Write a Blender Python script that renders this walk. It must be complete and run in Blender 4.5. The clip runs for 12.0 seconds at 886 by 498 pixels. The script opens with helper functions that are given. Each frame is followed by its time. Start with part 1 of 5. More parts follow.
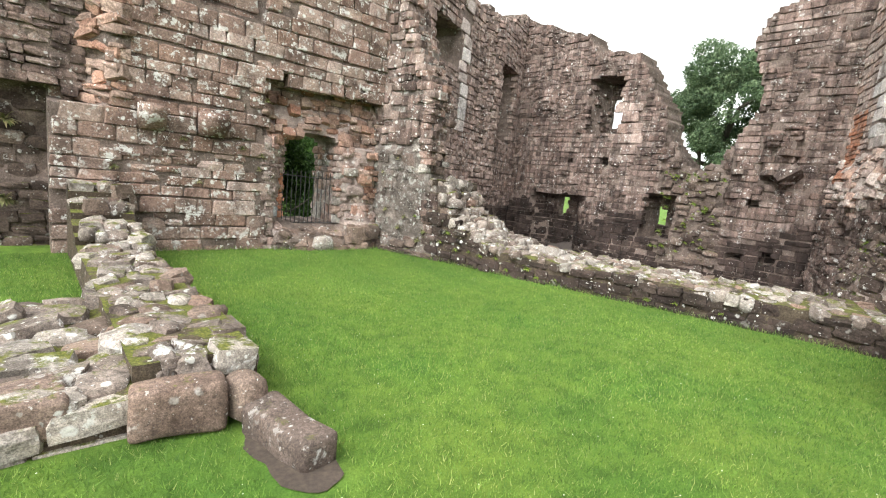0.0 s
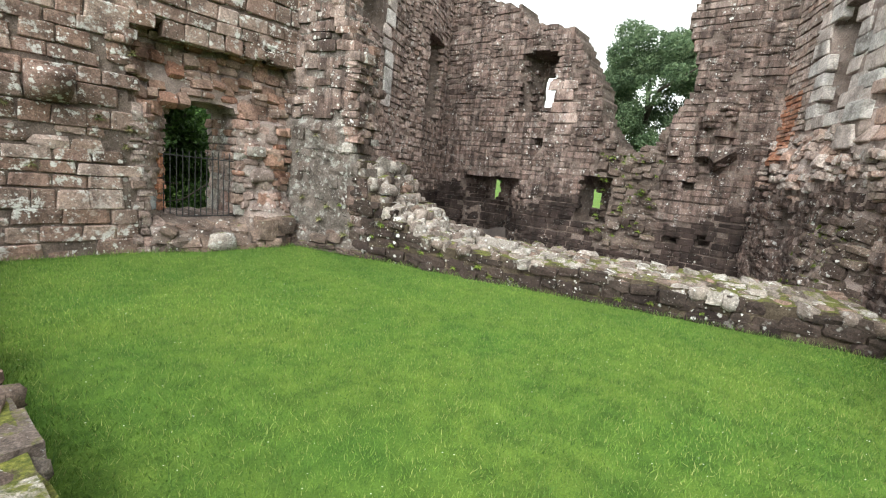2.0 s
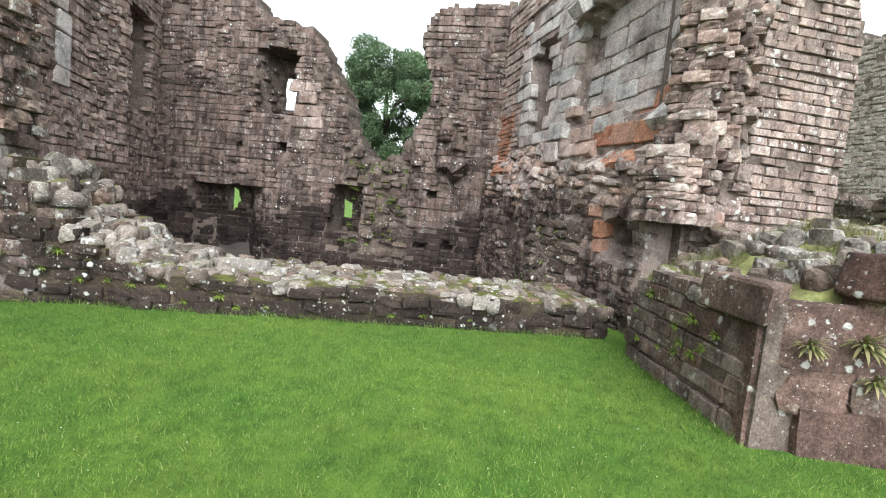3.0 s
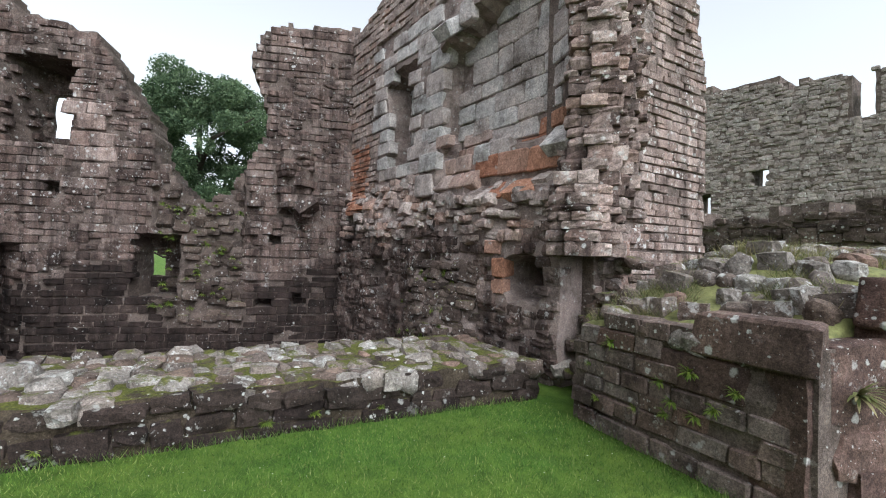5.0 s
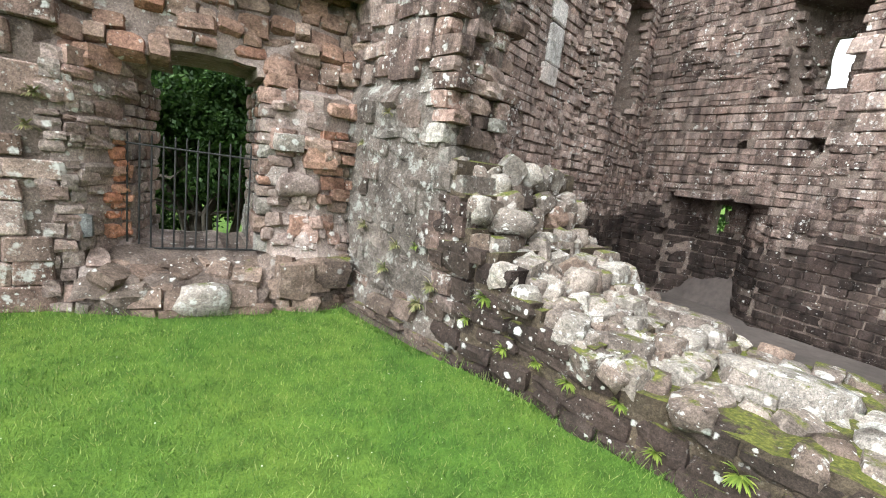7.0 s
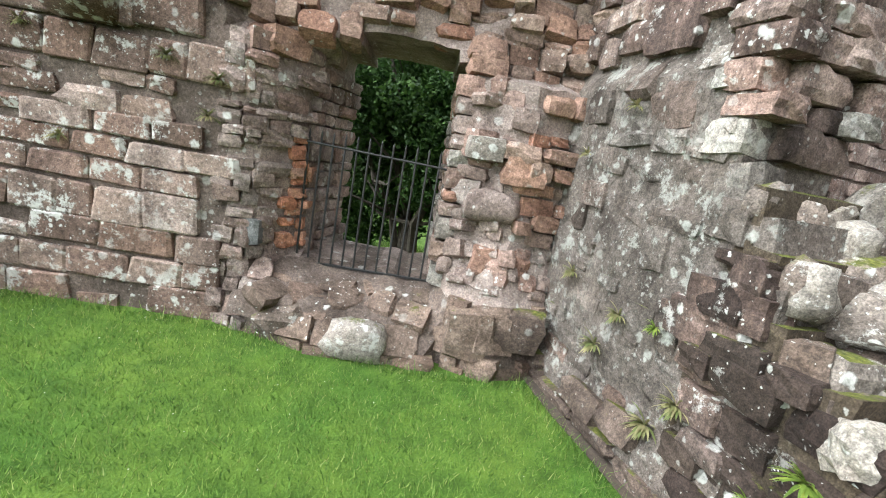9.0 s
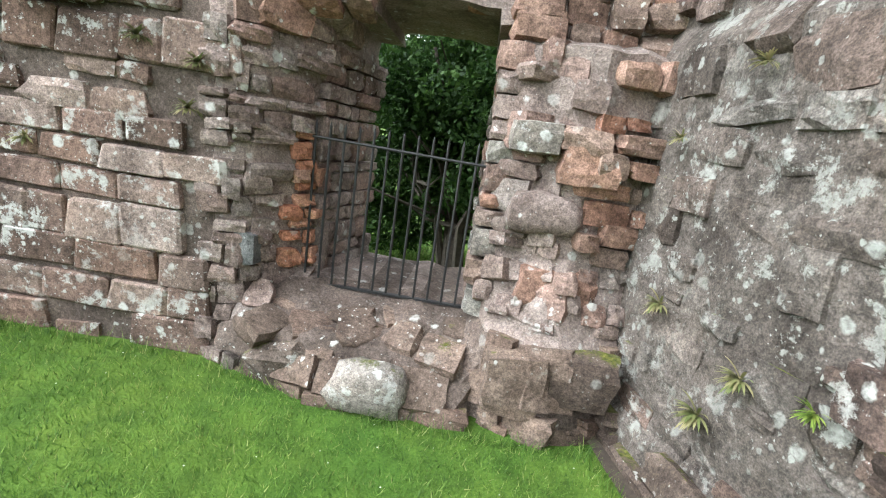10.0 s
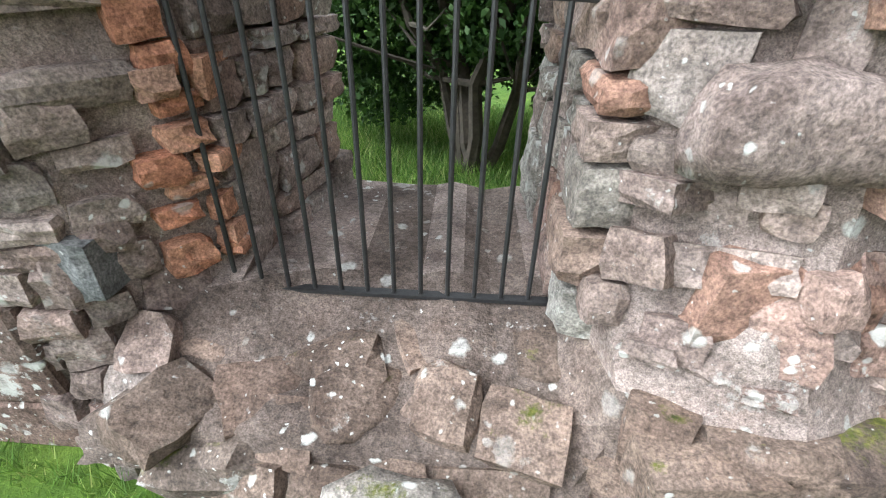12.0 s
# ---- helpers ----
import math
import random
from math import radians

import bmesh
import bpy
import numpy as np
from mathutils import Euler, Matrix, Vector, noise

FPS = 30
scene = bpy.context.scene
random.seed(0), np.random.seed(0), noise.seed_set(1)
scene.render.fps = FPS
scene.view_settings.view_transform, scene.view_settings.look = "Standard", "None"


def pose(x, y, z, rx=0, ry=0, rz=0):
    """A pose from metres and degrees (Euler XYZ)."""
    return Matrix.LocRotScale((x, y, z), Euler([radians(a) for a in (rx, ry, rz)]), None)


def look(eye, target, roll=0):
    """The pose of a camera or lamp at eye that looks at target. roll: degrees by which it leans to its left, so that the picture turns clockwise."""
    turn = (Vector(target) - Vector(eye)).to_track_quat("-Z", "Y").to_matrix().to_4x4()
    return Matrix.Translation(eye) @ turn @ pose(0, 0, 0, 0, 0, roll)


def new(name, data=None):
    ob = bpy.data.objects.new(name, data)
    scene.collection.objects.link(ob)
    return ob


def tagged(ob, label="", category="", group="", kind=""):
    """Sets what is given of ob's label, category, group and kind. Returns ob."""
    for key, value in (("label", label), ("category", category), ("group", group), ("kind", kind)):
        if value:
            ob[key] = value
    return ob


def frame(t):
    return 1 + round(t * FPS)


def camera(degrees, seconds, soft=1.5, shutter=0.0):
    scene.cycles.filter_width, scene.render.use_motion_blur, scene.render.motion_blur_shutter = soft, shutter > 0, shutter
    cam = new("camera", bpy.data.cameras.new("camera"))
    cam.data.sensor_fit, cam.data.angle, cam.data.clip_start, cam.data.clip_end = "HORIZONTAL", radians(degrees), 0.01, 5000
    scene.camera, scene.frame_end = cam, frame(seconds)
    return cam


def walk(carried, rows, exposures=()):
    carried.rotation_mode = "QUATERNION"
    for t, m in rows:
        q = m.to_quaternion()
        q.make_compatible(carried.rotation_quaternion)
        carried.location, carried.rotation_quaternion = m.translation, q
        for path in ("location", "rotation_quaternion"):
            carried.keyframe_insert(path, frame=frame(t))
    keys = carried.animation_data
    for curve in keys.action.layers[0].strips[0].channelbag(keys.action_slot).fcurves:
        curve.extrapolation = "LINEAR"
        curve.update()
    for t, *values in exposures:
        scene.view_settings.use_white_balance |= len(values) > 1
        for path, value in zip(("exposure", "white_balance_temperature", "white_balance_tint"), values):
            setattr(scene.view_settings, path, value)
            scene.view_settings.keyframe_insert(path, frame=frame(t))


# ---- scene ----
cam = camera(87.6, 12.0, 1.1)
PATH = [
    (0, (-6.125, -8.830, 1.617), (-4.805, -7.356, 1.329), 5.7),
    (0.5, (-5.975, -8.519, 1.638), (-4.830, -6.893, 1.422), 2.6),
    (1, (-5.698, -8.259, 1.606), (-4.539, -6.640, 1.421), 2.9),
    (1.5, (-5.561, -7.899, 1.546), (-4.292, -6.374, 1.291), 4.0),
    (2, (-5.334, -7.576, 1.588), (-3.778, -6.363, 1.260), 5.6),
    (2.5, (-4.937, -7.321, 1.540), (-3.104, -6.561, 1.292), 5.0),
    (3, (-4.560, -7.029, 1.534), (-2.585, -6.773, 1.352), 5.5),
    (3.5, (-4.282, -6.820, 1.538), (-2.289, -6.906, 1.404), 4.0),
    (3.7, (-4.139, -6.757, 1.533), (-2.149, -6.912, 1.407), 2.6),
    (5.3, (-2.869, -6.098, 1.557), (-0.927, -6.574, 1.603), 1.7),
    (5.5, (-2.707, -5.993, 1.563), (-0.741, -6.357, 1.574), 1.4),
    (6, (-2.405, -5.549, 1.563), (-0.439, -5.198, 1.463), 1.9),
    (6.5, (-2.170, -5.137, 1.587), (-0.593, -3.928, 1.361), 3.8),
    (7, (-1.949, -4.763, 1.545), (-0.961, -3.057, 1.207), 6.9),
    (7.5, (-1.805, -4.398, 1.524), (-1.210, -2.534, 1.111), 10.9),
    (7.7, (-1.744, -4.256, 1.527), (-1.224, -2.379, 1.073), 12.7),
    (9.3, (-1.396, -3.176, 1.540), (-1.343, -1.217, 1.140), 8.7),
    (9.5, (-1.363, -3.020, 1.538), (-1.356, -1.063, 1.128), 8.0),
    (10, (-1.316, -2.597, 1.520), (-1.424, -0.650, 1.076), 8.4),
    (10.5, (-1.415, -2.162, 1.511), (-1.640, -0.257, 0.945), 12.2),
    (11, (-1.487, -1.760, 1.497), (-1.692, 0.060, 0.694), 8.7),
    (11.5, (-1.464, -1.296, 1.535), (-1.626, 0.361, 0.427), 0.6),
    (12, (-1.591, -0.959, 1.481), (-1.669, 0.739, 0.427), 1.5),
]
walk(cam, [(t, look(eye, target, roll)) for t, eye, target, roll in PATH],
     exposures=[(0.0, 0.46, 6450, 6), (1.0, 0.18, 6400, 5), (2.0, 0.22, 6350, 4), (3.5, 0.08, 5950, 4), (5.5, -0.52, 5850, 8), (6.0, -0.15, 5950, 7), (6.5, 0.32, 6100, 5), (7.5, 0.68, 6150, 4), (9.5, 0.62, 6000, 3), (12.0, 0.8, 5850, 4)])

# ---- world and sun ----
SUN_EL, SUN_ROT = radians(48), radians(252)
world = bpy.data.worlds.new("overcast_sky")
scene.world = world
world.use_nodes = True
wn, wl = world.node_tree.nodes, world.node_tree.links
sky = wn.new("ShaderNodeTexSky")
sky.sky_type = "NISHITA"
sky.sun_disc = False
sky.sun_elevation, sky.sun_rotation = SUN_EL, SUN_ROT
sky.air_density, sky.dust_density = 1.0, 4.0
soft_sky = wn.new("ShaderNodeHueSaturation")
soft_sky.inputs["Saturation"].default_value = 0.04
soft_sky.inputs["Value"].default_value = 2.9
wl.new(sky.outputs[0], soft_sky.inputs["Color"])
wl.new(soft_sky.outputs[0], wn["Background"].inputs[0])
wn["Background"].inputs[1].default_value = 0.15
sun = new("sun", bpy.data.lights.new("sun", "SUN"))
sun.data.energy, sun.data.angle, sun.data.color = 0.7, radians(60), (1.0, 0.96, 0.9)
sun_way = Vector((math.sin(SUN_ROT) * math.cos(SUN_EL), math.cos(SUN_ROT) * math.cos(SUN_EL), math.sin(SUN_EL)))
sun.rotation_euler = sun_way.to_track_quat("Z", "Y").to_euler()


# ---- materials ----
def nodes_of(name):
    m = bpy.data.materials.new(name)
    m.use_nodes = True
    t = m.node_tree
    return m, t.nodes, t.links, t.nodes["Principled BSDF"]


def noise_node(n, l, pos, scale, detail=4.0, rough=0.6):
    k = n.new("ShaderNodeTexNoise")
    k.inputs["Scale"].default_value = scale
    k.inputs["Detail"].default_value = detail
    k.inputs["Roughness"].default_value = rough
    l.new(pos, k.inputs["Vector"])
    return k.outputs["Fac"]


def ramp_node(n, l, fac, stops, ease="LINEAR"):
    r = n.new("ShaderNodeValToRGB")
    r.color_ramp.interpolation = ease
    e = r.color_ramp.elements
    e[0].position, e[0].color = stops[0][0], (*stops[0][1], 1)
    e[1].position, e[1].color = stops[-1][0], (*stops[-1][1], 1)
    for p, c in stops[1:-1]:
        k = e.new(p)
        k.color = (*c, 1)
    l.new(fac, r.inputs[0])
    return r.outputs[0]


def mix_node(n, l, fac, a, b, kind="MIX"):
    k = n.new("ShaderNodeMix")
    k.data_type, k.blend_type = "RGBA", kind
    for sock, v in ((k.inputs[0], fac), (k.inputs[6], a), (k.inputs[7], b)):
        if isinstance(v, (int, float)):
            sock.default_value = v
        elif isinstance(v, tuple):
            sock.default_value = (*v, 1)
        else:
            l.new(v, sock)
    return k.outputs[2]


def math_node(n, l, op, a, b=0.0):
    k = n.new("ShaderNodeMath")
    k.operation = op
    for sock, v in ((k.inputs[0], a), (k.inputs[1], b)):
        if isinstance(v, (int, float)):
            sock.default_value = v
        else:
            l.new(v, sock)
    return k.outputs[0]


def stone_mat(name, palette, lichen=0.4, moss=0.0, spot=(0.63, 0.625, 0.605), relief=0.5, grain=1.0, streak=0.0):
    """Weathered sandstone: a tint for each stone, grain, stains, pale lichen discs and moss on upper faces."""
    m, n, l, bsdf = nodes_of(name)
    geo, info = n.new("ShaderNodeNewGeometry"), n.new("ShaderNodeObjectInfo")
    pos = geo.outputs["Position"]
    rnd = math_node(n, l, "FRACT", math_node(n, l, "ADD", geo.outputs["Random Per Island"], info.outputs["Random"]))
    k = len(palette)
    col = ramp_node(n, l, rnd, [(i / max(k - 1, 1), c) for i, c in enumerate(palette)])
    grainf = noise_node(n, l, pos, 34 * grain, 6, 0.7)
    pits = noise_node(n, l, pos, 120 * grain, 3, 0.6)
    col = mix_node(n, l, 1.0, col, ramp_node(n, l, pits, [(0.32, (0.6, 0.6, 0.6)), (0.68, (1.34, 1.33, 1.31))]), "MULTIPLY")
    stain = noise_node(n, l, pos, 2.3, 5, 0.65)
    blotch = noise_node(n, l, pos, 7.5, 4, 0.6)
    col = mix_node(n, l, 1.0, col, ramp_node(n, l, grainf, [(0.28, (0.4, 0.4, 0.4)), (0.72, (1.5, 1.47, 1.44))]), "MULTIPLY")
    col = mix_node(n, l, 1.0, col, ramp_node(n, l, stain, [(0.32, (0.42, 0.4, 0.39)), (0.5, (1, 1, 1)), (0.7, (1.3, 1.26, 1.24))]), "MULTIPLY")
    col = mix_node(n, l, 1.0, col, ramp_node(n, l, blotch, [(0.3, (0.75, 0.72, 0.7)), (0.65, (1.12, 1.12, 1.12))]), "MULTIPLY")
    if streak:
        sc = n.new("ShaderNodeMapping")
        sc.inputs["Scale"].default_value = (6, 6, 0.35)
        l.new(pos, sc.inputs[0])
        st = noise_node(n, l, sc.outputs[0], 1.0, 4, 0.6)
        col = mix_node(n, l, streak, col, mix_node(n, l, 1.0, col, ramp_node(n, l, st, [(0.38, (0.35, 0.33, 0.33)), (0.6, (1.15, 1.12, 1.1))]), "MULTIPLY"))
    if lichen:
        # discs of several sizes, clustered
        where = noise_node(n, l, pos, 1.9, 5, 0.7)
        warp = n.new("ShaderNodeVectorMath")
        warp.operation = "MULTIPLY_ADD"
        wob = n.new("ShaderNodeTexNoise")
        wob.inputs["Scale"].default_value, wob.inputs["Detail"].default_value = 22, 3
        l.new(pos, wob.inputs["Vector"])
        l.new(wob.outputs["Color"], warp.inputs[0])
        warp.inputs[1].default_value = (0.05, 0.05, 0.05)
        l.new(pos, warp.inputs[2])
        mask = None
        for scale, size in ((7.0, 0.25), (15.0, 0.24), (33.0, 0.2)):
            v = n.new("ShaderNodeTexVoronoi")
            v.inputs["Scale"].default_value = scale
            l.new(warp.outputs[0], v.inputs["Vector"])
            pick = n.new("ShaderNodeSeparateColor")
            l.new(v.outputs["Color"], pick.inputs[0])
            keep = math_node(n, l, "LESS_THAN", pick.outputs[0], lichen)
            lim = math_node(n, l, "MULTIPLY", where, size * 1.9)
            edge = n.new("ShaderNodeClamp")
            l.new(math_node(n, l, "MULTIPLY", math_node(n, l, "SUBTRACT", lim, v.outputs["Distance"]), 13.0), edge.inputs[0])
            disc = math_node(n, l, "MULTIPLY", edge.outputs[0], keep)
            mask = disc if mask is None else math_node(n, l, "MAXIMUM", mask, disc)
        patch = ramp_node(n, l, noise_node(n, l, pos, 5.2, 8, 0.75), [(0.66 - 0.17 * lichen, (0, 0, 0)), (0.69 - 0.16 * lichen, (1, 1, 1))])
        mask = math_node(n, l, "MAXIMUM", mask, math_node(n, l, "MULTIPLY", patch, min(1.0, lichen * 1.4)))
        mask = math_node(n, l, "MULTIPLY", mask, ramp_node(n, l, noise_node(n, l, pos, 1.4, 4, 0.6), [(0.5 - 0.22 * lichen, (0.25, 0.25, 0.25)), (0.63 - 0.2 * lichen, (1, 1, 1))]))
        mask = math_node(n, l, "MULTIPLY", mask, ramp_node(n, l, grainf, [(0.3, (0.35, 0.35, 0.35)), (0.55, (1, 1, 1))]))
        tint = mix_node(n, l, pickcol(n, l, pos), spot, (spot[0] * 0.76, spot[1] * 0.75, spot[2] * 0.71))
        col = mix_node(n, l, math_node(n, l, "MULTIPLY", mask, 0.95), col, tint)
    if moss:
        up = n.new("ShaderNodeSeparateXYZ")
        l.new(geo.outputs["Normal"], up.inputs[0])
        mm = math_node(n, l, "MULTIPLY_ADD", up.outputs[2], 0.35)
        n_m = noise_node(n, l, pos, 4.1, 7, 0.75)
        mm = math_node(n, l, "ADD", math_node(n, l, "MULTIPLY", up.outputs[2], 0.3), n_m)
        mf = ramp_node(n, l, mm, [(0.98 - 0.35 * moss, (0, 0, 0)), (1.06 - 0.35 * moss, (1, 1, 1))])
        mcol = ramp_node(n, l, noise_node(n, l, pos, 45, 4), [(0.3, (0.035, 0.045, 0.01)), (0.55, (0.1, 0.105, 0.022)), (0.75, (0.2, 0.19, 0.045))])
        col = mix_node(n, l, mf, col, mcol)
    l.new(col, bsdf.inputs["Base Color"])
    bsdf.inputs["Roughness"].default_value = 0.92
    bsdf.inputs["Specular IOR Level"].default_value = 0.2
    b1, b2 = n.new("ShaderNodeBump"), n.new("ShaderNodeBump")
    b1.inputs["Strength"].default_value, b1.inputs["Distance"].default_value = relief, 0.03
    b2.inputs["Strength"].default_value, b2.inputs["Distance"].default_value = 0.9, 0.012
    l.new(blotch, b1.inputs["Height"])
    l.new(grainf, b2.inputs["Height"])
    l.new(b1.outputs[0], b2.inputs["Normal"])
    l.new(b2.outputs[0], bsdf.inputs["Normal"])
    return m


def pickcol(n, l, pos):
    return noise_node(n, l, pos, 3.3, 2, 0.5)


def plain_mat(name, c0, c1, scale=20.0, rough=0.8, bump=0.2, metal=0.0):
    m, n, l, bsdf = nodes_of(name)
    geo = n.new("ShaderNodeNewGeometry")
    f = noise_node(n, l, geo.outputs["Position"], scale, 5, 0.65)
    g = noise_node(n, l, geo.outputs["Position"], scale * 0.13, 3, 0.5)
    col = mix_node(n, l, 1.0, ramp_node(n, l, f, [(0.3, c0), (0.7, c1)]), ramp_node(n, l, g, [(0.3, (0.75, 0.75, 0.75)), (0.7, (1.15, 1.15, 1.15))]), "MULTIPLY")
    l.new(col, bsdf.inputs["Base Color"])
    bsdf.inputs["Roughness"].default_value, bsdf.inputs["Metallic"].default_value = rough, metal
    b = n.new("ShaderNodeBump")
    b.inputs["Strength"].default_value, b.inputs["Distance"].default_value = bump, 0.01
    l.new(f, b.inputs["Height"])
    l.new(b.outputs[0], bsdf.inputs["Normal"])
    return m


def leaf_mat(name, stops, back=0.35):
    m, n, l, bsdf = nodes_of(name)
    geo, info = n.new("ShaderNodeNewGeometry"), n.new("ShaderNodeObjectInfo")
    r = math_node(n, l, "FRACT", math_node(n, l, "ADD", geo.outputs["Random Per Island"], info.outputs["Random"]))
    big = noise_node(n, l, geo.outputs["Position"], 0.9, 3, 0.5)
    col = mix_node(n, l, 1.0, ramp_node(n, l, r, stops), ramp_node(n, l, big, [(0.3, (0.7, 0.75, 0.7)), (0.7, (1.25, 1.2, 1.1))]), "MULTIPLY")
    l.new(col, bsdf.inputs["Base Color"])
    bsdf.inputs["Roughness"].default_value = 0.6
    bsdf.inputs["Specular IOR Level"].default_value = 0.25
    thin = n.new("ShaderNodeBsdfTranslucent")
    l.new(col, thin.inputs[0])
    both = n.new("ShaderNodeMixShader")
    both.inputs[0].default_value = back
    l.new(bsdf.outputs[0], both.inputs[1])
    l.new(thin.outputs[0], both.inputs[2])
    l.new(both.outputs[0], n["Material Output"].inputs[0])
    return m


BROWN = [(0.12, 0.085, 0.07), (0.24, 0.165, 0.14), (0.15, 0.11, 0.095), (0.3, 0.23, 0.2), (0.19, 0.125, 0.1), (0.36, 0.29, 0.265)]
M_ASHLAR = stone_mat("brown_ashlar", BROWN, 0.66)
M_TOWER = stone_mat("tower_masonry", [(0.118, 0.086, 0.076), (0.2, 0.152, 0.137), (0.096, 0.072, 0.065), (0.25, 0.203, 0.186), (0.15, 0.108, 0.094)], 0.42, streak=0.85)
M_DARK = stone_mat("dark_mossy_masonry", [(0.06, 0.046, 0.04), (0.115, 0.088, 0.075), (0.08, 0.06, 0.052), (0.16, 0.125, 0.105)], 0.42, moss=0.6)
M_REDRUB = stone_mat("red_rubble", [(0.27, 0.145, 0.105), (0.25, 0.17, 0.14), (0.33, 0.2, 0.15), (0.28, 0.215, 0.185), (0.22, 0.155, 0.13), (0.34, 0.255, 0.215)], 0.26)
M_PINKRUB = stone_mat("pink_rubble", [(0.26, 0.208, 0.192), (0.33, 0.27, 0.25), (0.21, 0.165, 0.152), (0.29, 0.195, 0.165), (0.26, 0.225, 0.21), (0.17, 0.135, 0.122)], 0.36)
M_GREY = stone_mat("grey_ashlar", [(0.45, 0.44, 0.435), (0.55, 0.53, 0.52), (0.42, 0.375, 0.36), (0.5, 0.44, 0.42)], 0.3, relief=0.25)
M_REDASH = stone_mat("red_ashlar", [(0.42, 0.2, 0.13), (0.36, 0.17, 0.11), (0.46, 0.25, 0.17), (0.38, 0.24, 0.19)], 0.12, relief=0.25)
M_CAP = stone_mat("mossy_capstones", [(0.1, 0.078, 0.068), (0.2, 0.172, 0.155), (0.13, 0.1, 0.085), (0.25, 0.228, 0.21), (0.3, 0.275, 0.25), (0.17, 0.125, 0.105)], 0.5, moss=0.52)
# low wall's upright face: palette several times darker than its capstones
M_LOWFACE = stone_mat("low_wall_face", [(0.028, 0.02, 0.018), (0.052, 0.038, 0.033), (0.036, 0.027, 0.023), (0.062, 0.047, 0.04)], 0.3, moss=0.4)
M_LICHEN = stone_mat("lichen_white_stones", [(0.3, 0.29, 0.27), (0.24, 0.215, 0.195), (0.34, 0.33, 0.31)], 0.66)
M_MORTAR = stone_mat("pink_mortar", [(0.29, 0.238, 0.22), (0.29, 0.238, 0.22)], 0.35, relief=1.0, grain=2.0)
M_DARKMORTAR = stone_mat("dark_mortar", [(0.15, 0.12, 0.106), (0.15, 0.12, 0.106)], 0.25, relief=1.0, grain=1.4)
M_RENDER = stone_mat("old_lime_render", [(0.06, 0.048, 0.042), (0.14, 0.122, 0.112), (0.085, 0.07, 0.062), (0.17, 0.155, 0.145), (0.12, 0.085, 0.072)], 0.58, moss=0.3, relief=1.0, grain=1.0, spot=(0.36, 0.36, 0.34))
M_BED = stone_mat("mossy_bedding", [(0.07, 0.055, 0.04), (0.07, 0.055, 0.04)], 0.2, moss=0.75, relief=1.0)
M_SILL = stone_mat("brown_sill_stones", [(0.15, 0.115, 0.094), (0.2, 0.15, 0.125), (0.125, 0.096, 0.08), (0.22, 0.15, 0.122)], 0.26, moss=0.25)
# distant range: air haze put into the stone as a paler palette
M_FAR_HAZE = stone_mat("far_hazed_masonry", [(0.26, 0.22, 0.2), (0.34, 0.3, 0.28), (0.22, 0.185, 0.17), (0.38, 0.345, 0.325)], 0.4)
# damp stain plus shade deep in the tower, both put into the palette
M_DAMP_SHADE = stone_mat("damp_shaded_masonry", [(0.03, 0.022, 0.02), (0.052, 0.038, 0.034), (0.038, 0.028, 0.026), (0.07, 0.053, 0.047)], 0.16, streak=0.6)
M_SIDE = stone_mat("pinkish_tower_masonry", [(0.23, 0.175, 0.157), (0.34, 0.27, 0.245), (0.2, 0.152, 0.137), (0.4, 0.33, 0.305), (0.28, 0.2, 0.175)], 0.45, streak=0.6)
# pink rubble lightened: brighter light on the fireplace wall is in these colours
M_PINKRUB_LIT = stone_mat("lit_pink_rubble", [(0.38, 0.32, 0.295), (0.47, 0.41, 0.385), (0.32, 0.26, 0.24), (0.42, 0.29, 0.24), (0.4, 0.365, 0.345)], 0.45)
# side-wall stone with the fireplace wall's stronger light put into the palette
M_SIDE_LIT = stone_mat("lit_grey_pink_masonry", [(0.3, 0.235, 0.21), (0.4, 0.33, 0.3), (0.25, 0.2, 0.18), (0.45, 0.38, 0.35), (0.34, 0.24, 0.2)], 0.45, streak=0.4)
M_PINKASH = stone_mat("pink_ashlar", [(0.4, 0.28, 0.235), (0.46, 0.38, 0.35), (0.36, 0.24, 0.2), (0.48, 0.43, 0.41)], 0.25, relief=0.25)
M_SLATE = stone_mat("dark_grey_stone", [(0.13, 0.135, 0.14), (0.16, 0.165, 0.17)], 0.1)
M_EARTH = plain_mat("bare_earth", (0.03, 0.021, 0.015), (0.075, 0.054, 0.04), 30, 0.95, 0.6)
M_PITFLOOR = plain_mat("damp_tower_floor", (0.048, 0.037, 0.033), (0.085, 0.067, 0.06), 6, 0.9, 0.5)
M_IRON = plain_mat("black_painted_iron", (0.012, 0.012, 0.014), (0.03, 0.028, 0.028), 60, 0.5, 0.15, 0.0)
M_WOOD = plain_mat("silvered_oak", (0.36, 0.34, 0.29), (0.52, 0.5, 0.44), 30, 0.75, 0.2)
M_BARK = plain_mat("dark_bark", (0.03, 0.024, 0.018), (0.075, 0.06, 0.045), 14, 0.95, 0.8)
M_LEAF_DARK = leaf_mat("yew_green_leaves", [(0.0, (0.022, 0.05, 0.014)), (0.5, (0.04, 0.085, 0.02)), (1.0, (0.08, 0.15, 0.035))])
# leaf green paled and greyed; distance haze is put into the colour
M_LEAF = leaf_mat("hazed_sycamore_leaves", [(0.0, (0.05, 0.085, 0.05)), (0.5, (0.11, 0.165, 0.09)), (1.0, (0.2, 0.26, 0.15))])
M_FERN = leaf_mat("fern_leaves", [(0.0, (0.09, 0.14, 0.025)), (0.5, (0.17, 0.24, 0.045)), (1.0, (0.28, 0.33, 0.07))])
